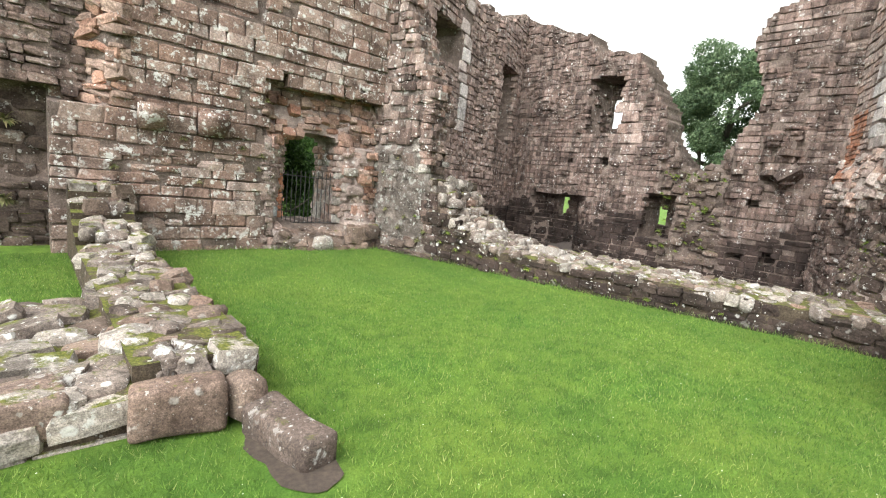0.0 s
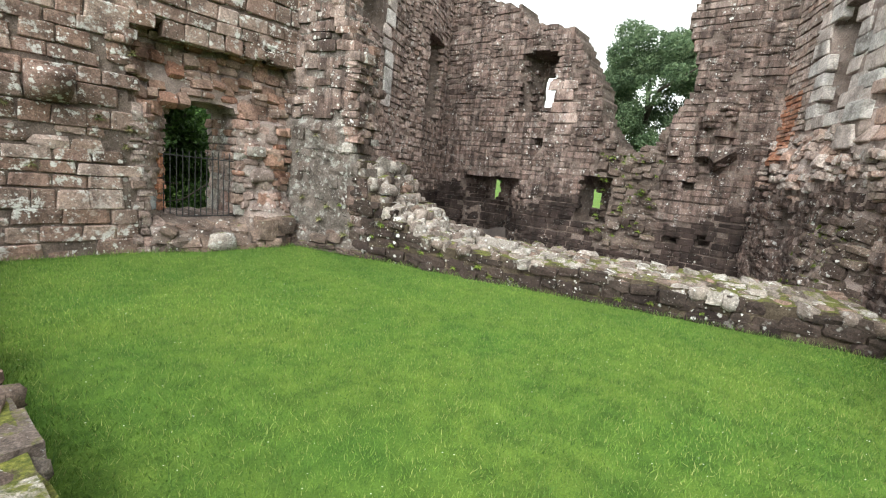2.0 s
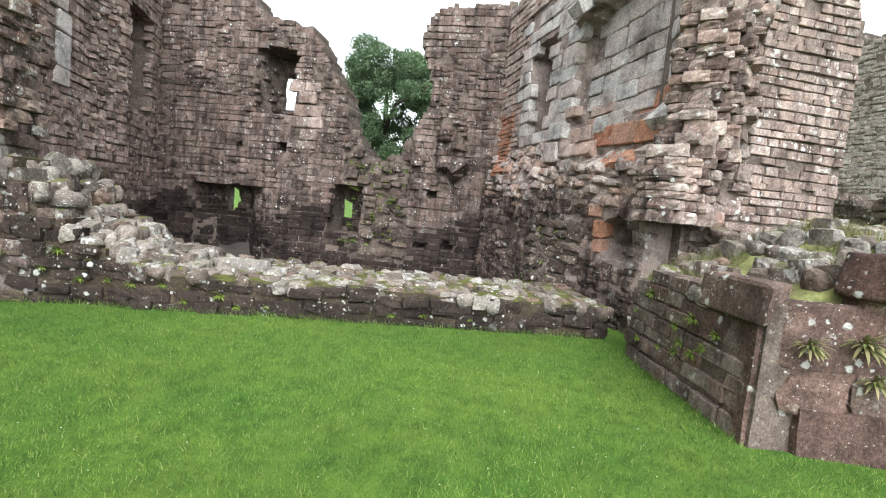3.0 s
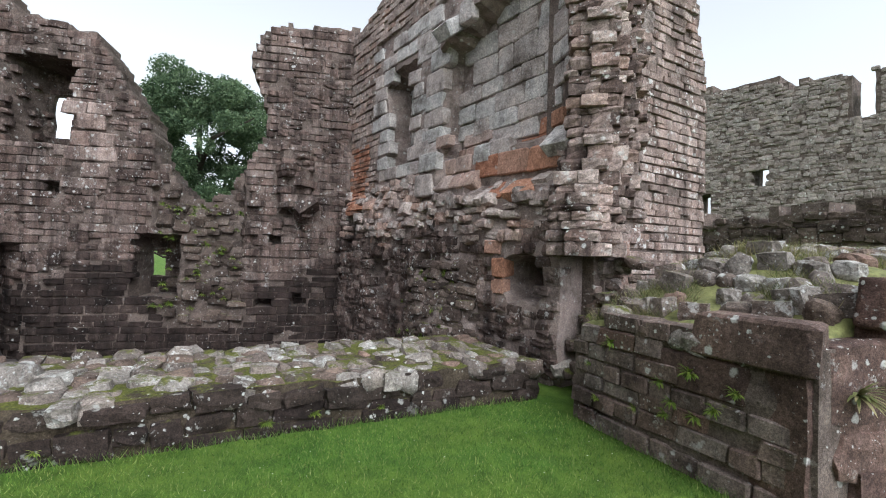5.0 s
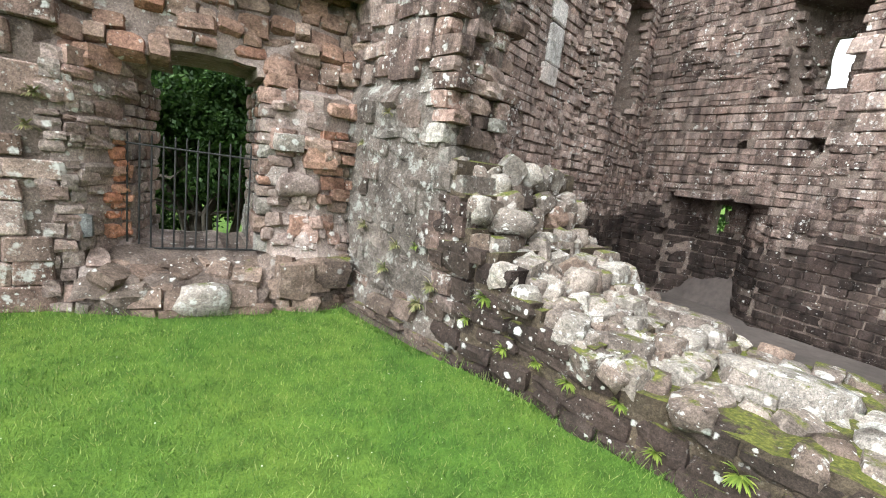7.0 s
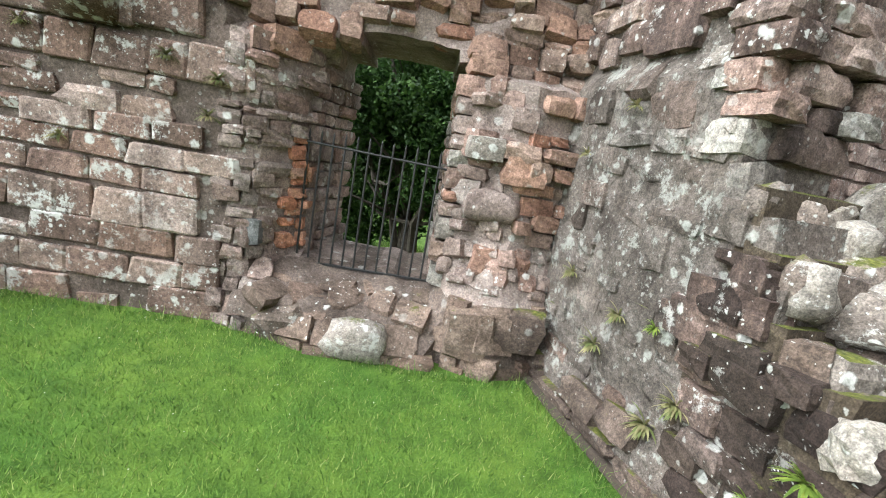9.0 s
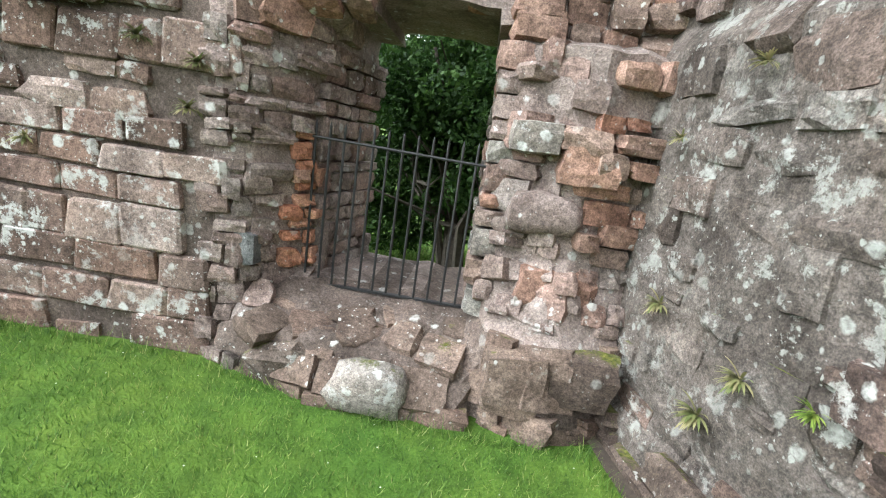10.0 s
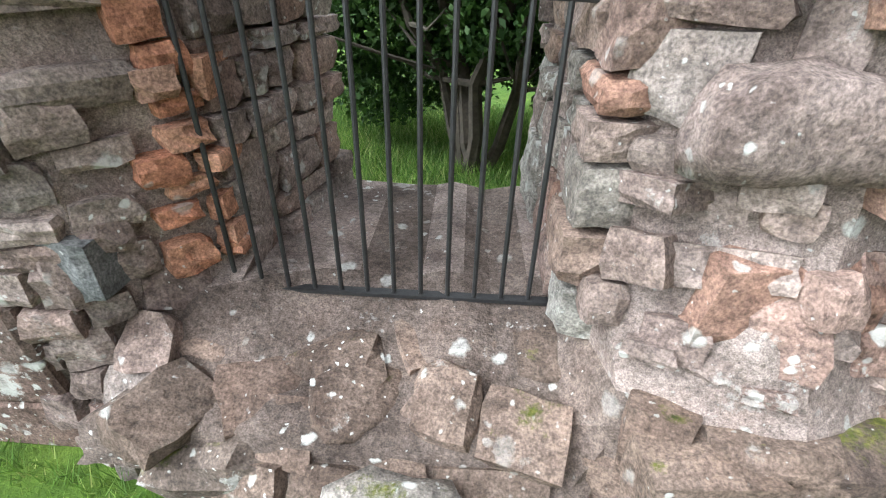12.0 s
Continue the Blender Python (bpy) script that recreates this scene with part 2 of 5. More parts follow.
M_BLADE = leaf_mat("grass_blades", [(0.0, (0.045, 0.095, 0.018)), (0.5, (0.11, 0.205, 0.036)), (0.8, (0.175, 0.28, 0.055)), (1.0, (0.34, 0.36, 0.15))], 0.3)
M_DRYBLADE = leaf_mat("dry_grass_blades", [(0.0, (0.12, 0.15, 0.05)), (0.5, (0.22, 0.21, 0.1)), (1.0, (0.33, 0.28, 0.16))], 0.3)


def lawn_mat():
    m, n, l, bsdf = nodes_of("mown_lawn")
    geo = n.new("ShaderNodeNewGeometry")
    pos = geo.outputs["Position"]
    fine, mid, big = noise_node(n, l, pos, 70, 6, 0.75), noise_node(n, l, pos, 5, 4, 0.6), noise_node(n, l, pos, 0.8, 4, 0.6)
    col = ramp_node(n, l, fine, [(0.25, (0.04, 0.075, 0.014)), (0.5, (0.085, 0.155, 0.028)), (0.75, (0.14, 0.23, 0.045))])
    col = mix_node(n, l, 1.0, col, ramp_node(n, l, mid, [(0.3, (0.6, 0.66, 0.6)), (0.7, (1.3, 1.24, 1.15))]), "MULTIPLY")
    col = mix_node(n, l, 1.0, col, ramp_node(n, l, big, [(0.35, (0.8, 0.9, 0.8)), (0.65, (1.3, 1.12, 1.05))]), "MULTIPLY")
    l.new(col, bsdf.inputs["Base Color"])
    bsdf.inputs["Roughness"].default_value = 0.9
    bsdf.inputs["Specular IOR Level"].default_value = 0.15
    b = n.new("ShaderNodeBump")
    b.inputs["Strength"].default_value, b.inputs["Distance"].default_value = 0.8, 0.02
    l.new(fine, b.inputs["Height"])
    l.new(b.outputs[0], bsdf.inputs["Normal"])
    return m


M_LAWN = lawn_mat()


# ---- mesh helpers ----
def part(name, bm, material, parent, label=""):
    me = bpy.data.meshes.new(name)
    bm.to_mesh(me)
    bm.free()
    me.materials.append(material)
    ob = new(name, me)
    ob.parent = parent
    if label:
        tagged(ob, label)
    return ob


def mesh_of(name, verts, faces, material, smooth=False):
    me = bpy.data.meshes.new(name)
    me.from_pydata([tuple(v) for v in verts], [], faces)
    me.materials.append(material)
    if smooth:
        me.shade_smooth()
    me.update()
    return me


def block_shape(rng, cut=0.12, jitter=0.05):
    """A chamfered block about 1 x 1 x 1 with uneven corners: (verts, faces)."""
    verts, idx = [], {}
    for sx in (-1, 1):
        for sy in (-1, 1):
            for sz in (-1, 1):
                c = np.array([sx, sy, sz]) * 0.5 + rng.uniform(-jitter, jitter, 3)
                k = cut * rng.uniform(0.6, 1.5)
                for a in range(3):
                    v = c.copy()
                    for b in range(3):
                        if b != a:
                            v[b] -= (sx, sy, sz)[b] * k
                    idx[(sx, sy, sz, a)] = len(verts)
                    verts.append(v)
    faces = []
    for a in range(3):
        b, c = (a + 1) % 3, (a + 2) % 3
        for s in (-1, 1):
            ring = []
            for tb, tc in ((-1, -1), (1, -1), (1, 1), (-1, 1)):
                q = [0, 0, 0]
                q[a], q[b], q[c] = s, tb, tc
                ring.append(idx[(*q, a)])
            faces.append(ring if s > 0 else ring[::-1])
        for tb in (-1, 1):
            for tc in (-1, 1):
                ends = []
                for ta in (-1, 1):
                    q = [0, 0, 0]
                    q[a], q[b], q[c] = ta, tb, tc
                    ends.append((idx[(*q, b)], idx[(*q, c)]))
                ring = [ends[0][0], ends[1][0], ends[1][1], ends[0][1]]
                faces.append(ring if tb * tc > 0 else ring[::-1])
    for sx in (-1, 1):
        for sy in (-1, 1):
            for sz in (-1, 1):
                ring = [idx[(sx, sy, sz, a)] for a in range(3)]
                faces.append(ring if sx * sy * sz > 0 else ring[::-1])
    return np.array(verts), faces


def boulder_shape(rng, p0=3.0, p1=5.0, bump=0.3):
    """A weathered, rounded stone about 1 x 1 x 1: (verts, faces)."""
    bm = bmesh.new()
    bmesh.ops.create_cube(bm, size=1.0)
    bmesh.ops.subdivide_edges(bm, edges=bm.edges[:], cuts=2, use_grid_fill=True)
    off, p = Vector(rng.uniform(0, 50, 3)), rng.uniform(p0, p1)
    skew = rng.uniform(-0.5, 0.5, 3) * bump
    for v in bm.verts:
        d = v.co.normalized()
        r = sum(abs(c) ** p for c in d) ** (-1 / p)
        q = d * r * 0.52 * (1 + bump * noise.noise(d * 1.5 + off) + 0.55 * bump * noise.noise(d * 3.7 + off))
        v.co = (q.x * (1 + skew[0] * q.z * 2), q.y, q.z * (1 + skew[1] * q.x * 2) + skew[2] * q.x * 0.4)
    out = np.array([v.co[:] for v in bm.verts]), [[v.index for v in f.verts] for f in bm.faces]
    bm.free()
    return out


_rng = np.random.default_rng(7)
BLOCKS = [block_shape(_rng, 0.065, 0.045) for _ in range(14)]
ROUGHS = [boulder_shape(_rng, 6.0, 12.0, 0.17) for _ in range(18)]
BOULDERS = [boulder_shape(_rng) for _ in range(14)]
SHAPES = {"block": BLOCKS, "rough": ROUGHS, "boulder": BOULDERS}
_piece_meshes = {}


def lay(parent, stones, near=None, limit=300, name="stone"):
    """Stones: (matrix 4x4, shape kind, variant, material). Those nearest to the plan point become parts, the rest one mesh a material."""
    if near is not None:
        order = sorted(range(len(stones)), key=lambda i: np.hypot(stones[i][0][0, 3] - near[0], stones[i][0][1, 3] - near[1]) + 0.6 * abs(stones[i][0][2, 3] - 1))
        own = set(order[:limit])
    else:
        own = set()
    rest = {}
    for i, (m, kind, var, mat) in enumerate(stones):
        if i in own:
            key = (kind, var, mat.name)
            if key not in _piece_meshes:
                _piece_meshes[key] = mesh_of(name, *SHAPES[kind][var], mat, kind == "boulder" and var % 2 == 0)
            ob = new(name, _piece_meshes[key])
            ob.parent = parent
            ob.matrix_local = Matrix(m.tolist())
        else:
            rest.setdefault((mat.name, kind == "boulder" and var % 2 == 0), []).append((m, kind, var, mat))
    for (mname, smooth), group in rest.items():
        vs, fs, k = [], [], 0
        for m, kind, var, mat in group:
            v, f = SHAPES[kind][var]
            vs.append(v @ m[:3, :3].T + m[:3, 3])
            fs.extend([[a + k for a in q] for q in f])
            k += len(v)
        ob = new("masonry", mesh_of("masonry", np.concatenate(vs), fs, group[0][3], smooth))
        ob.parent = parent
        tagged(ob, kind="stuff")


def frame_matrix(o, x, y, z, size):
    m = np.eye(4)
    m[:3, 0], m[:3, 1], m[:3, 2], m[:3, 3] = np.array(x) * size[0], np.array(y) * size[1], np.array(z) * size[2], o
    return m


def wall(name, p0, p1, z0, z1, thick, mat, label, top=None, depth=None, hole=None, res=0.16, zones=(), rough=0.03,
         near=None, limit=300, seed=1, category="wall", lean=0.0, core=None):
    """A ruined wall with its face on the line p0-p1, seen from the right-hand side of it. depth(u, z): how far the face is set back;
    hole(u, z): true where it is open; zones: (test(u, z), material, course, length, proud, shape, joint, skip)."""
    rng = np.random.default_rng(seed)
    p0, p1 = np.array(p0, float), np.array(p1, float)
    L = np.hypot(*(p1 - p0))
    d = np.array([*(p1 - p0) / L, 0.0])
    nrm = np.array([d[1], -d[0], 0.0])
    up = np.array([0, 0, 1.0])
    o = np.array([*p0, 0.0])
    top = top or (lambda u: z1)
    dep = depth or (lambda u, z: 0.0)
    opn = hole or (lambda u, z: False)
    nu, nz = max(1, round(L / res)), max(1, round((z1 - z0) / res))
    us, zs = np.linspace(0, L, nu + 1), np.linspace(z0, z1, nz + 1)
    kept = lambda u, z: 0 <= u <= L and z0 <= z < top(u) and not opn(u, z)  # noqa: E731
    keep = [[kept((us[i] + us[i + 1]) / 2, (zs[j] + zs[j + 1]) / 2) for j in range(nz)] for i in range(nu)]
    front, back = [], []
    for u in us:
        for z in zs:
            b = o + d * u + up * z
            w = noise.noise(Vector(b) * 2.3) * rough + noise.noise(Vector(b) * 6.1) * rough * 0.6
            jz = noise.noise(Vector(b) * 4.7 + Vector((9, 3, 1))) * 0.05
            jitter = (d * noise.noise(Vector(b) * 5.3) * 0.05 + up * jz) if 0 < u < L and z0 < z else 0
            front.append(b + nrm * (w - dep(u, z) - 0.02 - lean * (z - z0)) + jitter)
            back.append(b - nrm * thick + jitter)
    at = lambda i, j: i * (nz + 1) + j  # noqa: E731
    N = len(front)
    faces = []
    for i in range(nu):
        for j in range(nz):
            if not keep[i][j]:
                continue
            a, b, c, e = at(i, j), at(i + 1, j), at(i + 1, j + 1), at(i, j + 1)
            faces.append((a, b, c, e))
            faces.append((e + N, c + N, b + N, a + N))
            for ii, jj, (q, r) in ((i - 1, j, (e, a)), (i + 1, j, (b, c)), (i, j - 1, (a, b)), (i, j + 1, (c, e))):
                if not (0 <= ii < nu and 0 <= jj < nz and keep[ii][jj]):
                    faces.append((r, q, q + N, r + N))
    ob = tagged(new(name, mesh_of(name, front + back, faces, mat)), label, category, kind="structure")
    if core:
        ob.data.materials.append(core[1])
        for p in ob.data.polygons:
            if core[0](float(np.dot(np.array(p.center) - o, d)), p.center.z):
                p.material_index = 1
    stones = []
    for zi, (test, zmat, course, length, proud, shape, joint, skip) in enumerate(zones):
        z = z0
        while z < z1:
            h = rng.uniform(*course)
            u = -rng.uniform(0, length[1])
            wav = rng.uniform(0, 9)
            while u < L:
                w = rng.uniform(*length)
                hh = h * rng.uniform(0.75, 1.35) if shape != "block" else h * rng.uniform(0.93, 1.0)
                uc, zc = u + w / 2, z + h / 2 + 0.02 * math.sin(u * 1.1 + wav)
                u += w
                if shape != "block":
                    zc += rng.normal(0, 0.16) * h
                if not kept(uc, zc) or next((k for k, q in enumerate(zones) if q[0](uc, zc)), -1) != zi or rng.random() < skip:
                    continue
                lo, hi = max(uc - w / 2, 0), min(uc + w / 2, L)
                while lo < uc - 0.04 and not kept(lo + 0.01, zc):
                    lo += 0.03
                while hi > uc + 0.04 and not kept(hi - 0.01, zc):
                    hi -= 0.03
                w2, uc = hi - lo, (lo + hi) / 2
                if w2 < 0.05:
                    continue
                e = 0.06
                gu = (dep(uc + e, zc) - dep(uc - e, zc)) / (2 * e)
                gz = (dep(uc, zc + e) - dep(uc, zc - e)) / (2 * e)
                gu, gz = (gu if abs(gu) < 2.1 else 0.0), (gz if abs(gz) < 2.0 else 0.0)
                ny = nrm + d * gu + up * gz
                ny /= np.linalg.norm(ny)
                tx = d - ny * (d @ ny)
                tx /= np.linalg.norm(tx)
                if shape != "block":
                    a = rng.normal(0, 0.045)
                    tx = tx + up * a + nrm * rng.normal(0, 0.04)
                    tx -= ny * (tx @ ny)
                    tx /= np.linalg.norm(tx)
                tz = np.cross(tx, -ny)
                w2, hh = w2 * math.sqrt(1 + gu * gu), hh * math.sqrt(1 + gz * gz)
                tk = rng.uniform(0.16, 0.26)
                out = rng.uniform(*proud)
                c = o + d * uc + up * zc + nrm * (-dep(uc, zc) - lean * (zc - z0)) + ny * (out - tk / 2)
                stones.append((frame_matrix(c, tx, -ny, tz, (max(w2 - joint, 0.04), tk, max(hh - joint, 0.03))), shape, int(rng.integers(len(SHAPES[shape]))), zmat))
            z += h
    lay(ob, stones, near, limit)
    return ob


def scatter(parent, rng, area, zf, size, mat, count, spread, kind="boulder", flat=0.6, near=None, limit=300):
    """Loose stones bedded on top of a wall or mound. area(rng): a plan point; zf(x, y): its height."""
    stones, done = [], []
    tries = 0
    while len(stones) < count and tries < count * 14:
        tries += 1
        x, y = area(rng)
        s = rng.uniform(*size)
        if any((x - a) ** 2 + (y - b) ** 2 < (spread * (s + r)) ** 2 for a, b, r in done):
            continue
        done.append((x, y, s))
        q = Euler((rng.normal(0, 0.15), rng.normal(0, 0.15), rng.uniform(0, 6.28))).to_matrix()
        sz = (s * rng.uniform(0.95, 1.45), s * rng.uniform(0.75, 1.0), s * rng.uniform(flat * 0.75, flat * 1.2))
        m = np.eye(4)
        m[:3, :3] = np.array(q) @ np.diag(sz)
        m[:3, 3] = (x, y, zf(x, y) + sz[2] * 0.16)
        k = kind if kind != "mixed" else ("boulder" if rng.random() < 0.6 else "rough")
        mm = mat if not isinstance(mat, (list, tuple)) else mat[int(rng.integers(len(mat)))]
        stones.append((m, k, int(rng.integers(len(SHAPES[k]))), mm))
    lay(parent, stones, near, limit)


def pack(parent, rng, x0, x1, y0, y1, cell, zf, mats, flat=0.5, keep=1.0, inside=None, near=None, limit=300, lift=0.1, tilt=0.14, slope=0.0):
    """Closely bedded stones over a rectangle of the plan, in uneven rows."""
    stones = []
    y, row = y0, 0
    while y < y1:
        h = cell * rng.uniform(0.75, 1.25)
        x = x0 - cell * rng.uniform(0, 0.8)
        while x < x1:
            w = cell * rng.uniform(0.7, 1.6)
            cx, cy = x + w / 2 + rng.normal(0, 0.02), y + h / 2 + rng.normal(0, 0.03)
            x += w
            if not (x0 <= cx <= x1) or rng.random() > keep or (inside and not inside(cx, cy)):
                continue
            t = h * rng.uniform(0.7, 1.3) * flat
            q = np.array(Euler((slope + rng.normal(0, tilt), rng.normal(0, tilt), rng.normal(0, 0.3))).to_matrix())
            m = np.eye(4)
            m[:3, :3] = q @ np.diag((w * 1.02, h * 1.02, t + 0.08))
            m[:3, 3] = (cx, cy, zf(cx, cy) + lift * t + rng.normal(0, 0.012))
            k = "boulder" if rng.random() < 0.6 else "rough"
            stones.append((m, k, int(rng.integers(len(SHAPES[k]))), mats[int(rng.integers(len(mats)))]))
        y += h
        row += 1
    lay(parent, stones, near, limit)


def lerp(x, *pts):
    return float(np.interp(x, [p[0] for p in pts], [p[1] for p in pts]))


def ragged(u, amp=0.15, f=2.1, s=0.0):
    return amp * noise.noise(Vector((u * f, s, 0.3))) + amp * 0.6 * noise.noise(Vector((u * f * 2.7, s, 4.3)))


# ---- plan: the low wall meets the tall wall at an obtuse corner; the block has its own frame ----
PIER = pose(-0.41, 0, 0, 0, 0, 13.9)
BLOCK = pose(-1.05, -8.92, 0, 0, 0, 9.46)
PIER_INV, BLOCK_INV = PIER.inverted(), BLOCK.inverted()


def pier_xy(x, y):
    p = PIER @ Vector((x, y, 0))
    return p.x, p.y


# ---- ground ----
PIT = [pier_xy(0.95, 0.2), (9.4, 4.6), (9.4, -7.6), (2.6, -9.5), pier_xy(0.95, -8.8)]


def in_pit(x, y):
    s = False
    for (x0, y0), (x1, y1) in zip(PIT, PIT[1:] + PIT[:1]):
        if (y0 > y) != (y1 > y) and x < (x1 - x0) * (y - y0) / (y1 - y0) + x0:
            s = not s
    return s


PIT_Z = -0.9


def ground_z(x, y):
    if in_pit(x, y):
        return PIT_Z
    if y > 1.4:
        return lerp(y, (1.4, 0.0), (4.5, -1.15), (12, -1.2), (60, 0.5), (900, 12))
    return 0.012 * noise.noise(Vector((x * 0.7, y * 0.7, 0)))


def build_ground():
    xs = [-900, -200, -60, -25] + list(np.arange(-14, 16.1, 0.5)) + [25, 60, 200, 900]
    ys = [-900, -200, -60, -30] + list(np.arange(-16, 10.1, 0.5)) + [16, 30, 60, 200, 900]
    verts = [(x, y, ground_z(x, y)) for x in xs for y in ys]
    ny = len(ys)
    faces = [(i * ny + j, (i + 1) * ny + j, (i + 1) * ny + j + 1, i * ny + j + 1) for i in range(len(xs) - 1) for j in range(ny - 1)]
    me = mesh_of("ground", verts, faces, M_LAWN)
    me.materials.append(M_PITFLOOR)
    for p in me.polygons:
        if p.center.z < -0.04 and p.center.x > -0.2 and p.center.y < 4.7 and p.center.x < 10.2:
            p.material_index = 1
    tagged(new("ground", me), "mown green lawn inside and around the ruin", "lawn", kind="structure")


build_ground()
ANY = lambda u, z: True  # noqa: E731

# ---- back wall with the gated window (u = x + 5.97) ----
BX = -5.97


def back_depth(u, z):
    x = u + BX
    dd = 0.0
    if -2.95 < x < 0.3:
        # splay from the ashlar edge to the grille, then the rubble pier on its other side
        ins = lerp(x, (-2.8, 0.0), (-2.68, 0.04), (-2.38, 0.4), (-2.2, 1.15), (-1.3, 1.15), (-1.22, 0.16), (-0.8, -0.06), (-0.4, 0.08), (0.0, 0.22), (0.3, 0.24))
        low = lerp(z, (0.0, -0.34), (0.12, -0.3), (0.25, -0.15), (0.36, 0.03), (0.46, 0.2), (0.52, 0.5))
        if z < 0.52 and x < -1.2:
            e = min(1.0, max(0.0, (x + 2.95) / 0.9))
            ins = min(ins, low * e + 0.02)
        elif x >= -1.2 and z < 1.0:
            e = lerp(z, (0.0, 1.0), (0.45, 0.75), (1.0, 0.0)) * lerp(x, (-1.2, 1), (-0.45, 0.9), (-0.05, 0.0))
            ins = ins - 0.3 * e
        if 2.15 < z < 3.2 and x < -0.3:
            ins = lerp(z, (2.15, 0.2), (2.6, 0.3), (3.0, 0.42), (3.2, 0.44)) * min(1, (x + 2.95) / 0.15) + 0.08 * noise.noise(Vector((x * 3, z * 3, 2)))
        if z >= 3.2:
            ins = 0.0
        dd = ins
    if z > 4.15 and -4.15 < x < -2.8:
        dd = 0.55
    edge = -5.12 + 0.1 * noise.noise(Vector((0, z * 3, 1)))
    if x < edge and z > 2.2:
        dd += min(0.6, (edge - x) * 1.1) + 0.12 * noise.noise(Vector((x * 4, z * 4, 1)))
    return dd


def back_hole(u, z):
    x = u + BX
    if -2.34 < x < -1.27 and 0.5 < z < 1.85 + 0.5 * math.sqrt(max(0.0, 1 - ((x + 1.75) / 0.58) ** 2)):
        return True
    if -4.05 < x < -2.9 and z > 4.85:
        return True
    return False


RED_ZONE = lambda u, z: (-2.95 < u + BX < -0.2 and 2.1 < z < 3.2) or (-0.8 < u + BX < -0.3 and 1.0 < z < 2.2) or (-5.75 < u + BX < -5.05 and z > 2.2)  # noqa: E731
PINK_ZONE = lambda u, z: -2.85 < u + BX < 0.3 and z < 3.2  # noqa: E731
SILL_ZONE = lambda u, z: -2.6 < u + BX < -1.2 and z < 0.27  # noqa: E731
BRICK_ZONE = lambda u, z: -2.5 < u + BX < -2.38 and 0.62 < z < 1.5  # noqa: E731
wall_back = wall(
    "wall_back", (BX, 0), (0.25, 0), -0.2, 6.6, 1.25, M_DARKMORTAR, "tall ruined sandstone wall with a gated window and pale lichen",
    depth=back_depth, hole=back_hole, res=0.1, rough=0.014, near=(-1.8, 0), limit=300, seed=3, core=(lambda u, z: z > 0.5 and PINK_ZONE(u, z), M_MORTAR),
    zones=[(RED_ZONE, M_REDRUB, (0.1, 0.17), (0.14, 0.32), (0.0, 0.11), "rough", 0.018, 0.08),
           (BRICK_ZONE, M_REDASH, (0.07, 0.1), (0.07, 0.1), (0.02, 0.05), "rough", 0.01, 0.0),
           (lambda u, z: -2.55 < u + BX < -1.2 and 0.27 <= z < 0.52, M_SILL, (0.11, 0.16), (0.18, 0.36), (0.0, 0.01), "rough", 0.02, 1.1),
           (SILL_ZONE, M_SILL, (0.11, 0.16), (0.18, 0.36), (0.0, 0.03), "rough", 0.02, 0.0),
           (lambda u, z: u + BX >= -1.25 and z < 0.55, M_SILL, (0.12, 0.22), (0.14, 0.34), (-0.01, 0.04), "rough", 0.016, 0.02),
           (lambda u, z: -2.9 < u + BX < -2.2 and z < 2.2, M_PINKRUB, (0.07, 0.15), (0.08, 0.2), (0.0, 0.04), "rough", 0.014, 0.03),
           (PINK_ZONE, M_PINKRUB, (0.08, 0.19), (0.1, 0.26), (-0.02, 0.04), "rough", 0.022, 0.05),
           (lambda u, z: noise.noise(Vector((u * 1.1, z * 1.6, 7))) > 0.3, M_ASHLAR, (0.11, 0.2), (0.16, 0.42), (0.0, 0.03), "rough", 0.008, 0.02),
           (ANY, M_ASHLAR, (0.17, 0.3), (0.24, 0.55), (0.01, 0.035), "block", 0.012, 0.02)])
# large single stones in the rubble beside the window
for x, y, z, w, h, mat, kind, var in ((-0.8, 0.02, 0.78, 0.44, 0.32, M_REDRUB, "boulder", 3), (-0.96, -0.22, 0.3, 0.32, 0.36, M_SILL, "rough", 5), (-0.6, -0.2, 0.36, 0.36, 0.3, M_DARK, "rough", 2),
                                      (-0.95, 0.0, 1.22, 0.36, 0.24, M_PINKRUB, "boulder", 6), (-0.75, 0.0, 1.5, 0.3, 0.2, M_REDRUB, "rough", 8), (-1.05, 0.02, 1.62, 0.26, 0.16, M_LICHEN, "rough", 1),
                                      (-2.66, 0.13, 0.72, 0.12, 0.2, M_SLATE, "rough", 9), (-2.3, -0.12, 0.12, 0.42, 0.26, M_CAP, "boulder", 1), (-1.75, -0.28, 0.14, 0.44, 0.28, M_CAP, "boulder", 4)):
    lay(wall_back, [(frame_matrix((x, y, z), (1, 0, 0), (0, 1, 0), (0, 0, 1), (w, 0.2, h)), kind, var, mat)], (0, 0), 1)

# recessed darker wall beyond the low cross wall, darkest below 2.4 m
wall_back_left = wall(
    "wall_back_left", (-14, 0.8), (-5.5, 0.8), -0.2, 6.6, 1.0, M_DARKMORTAR, "dark mossy stretch of the tall ruined wall",
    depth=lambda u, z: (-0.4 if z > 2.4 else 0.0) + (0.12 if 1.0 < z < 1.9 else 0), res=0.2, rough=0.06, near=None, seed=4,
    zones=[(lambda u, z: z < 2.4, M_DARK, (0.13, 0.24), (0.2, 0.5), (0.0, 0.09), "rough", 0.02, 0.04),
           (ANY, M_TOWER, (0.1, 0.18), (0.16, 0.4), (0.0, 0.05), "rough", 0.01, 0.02)])

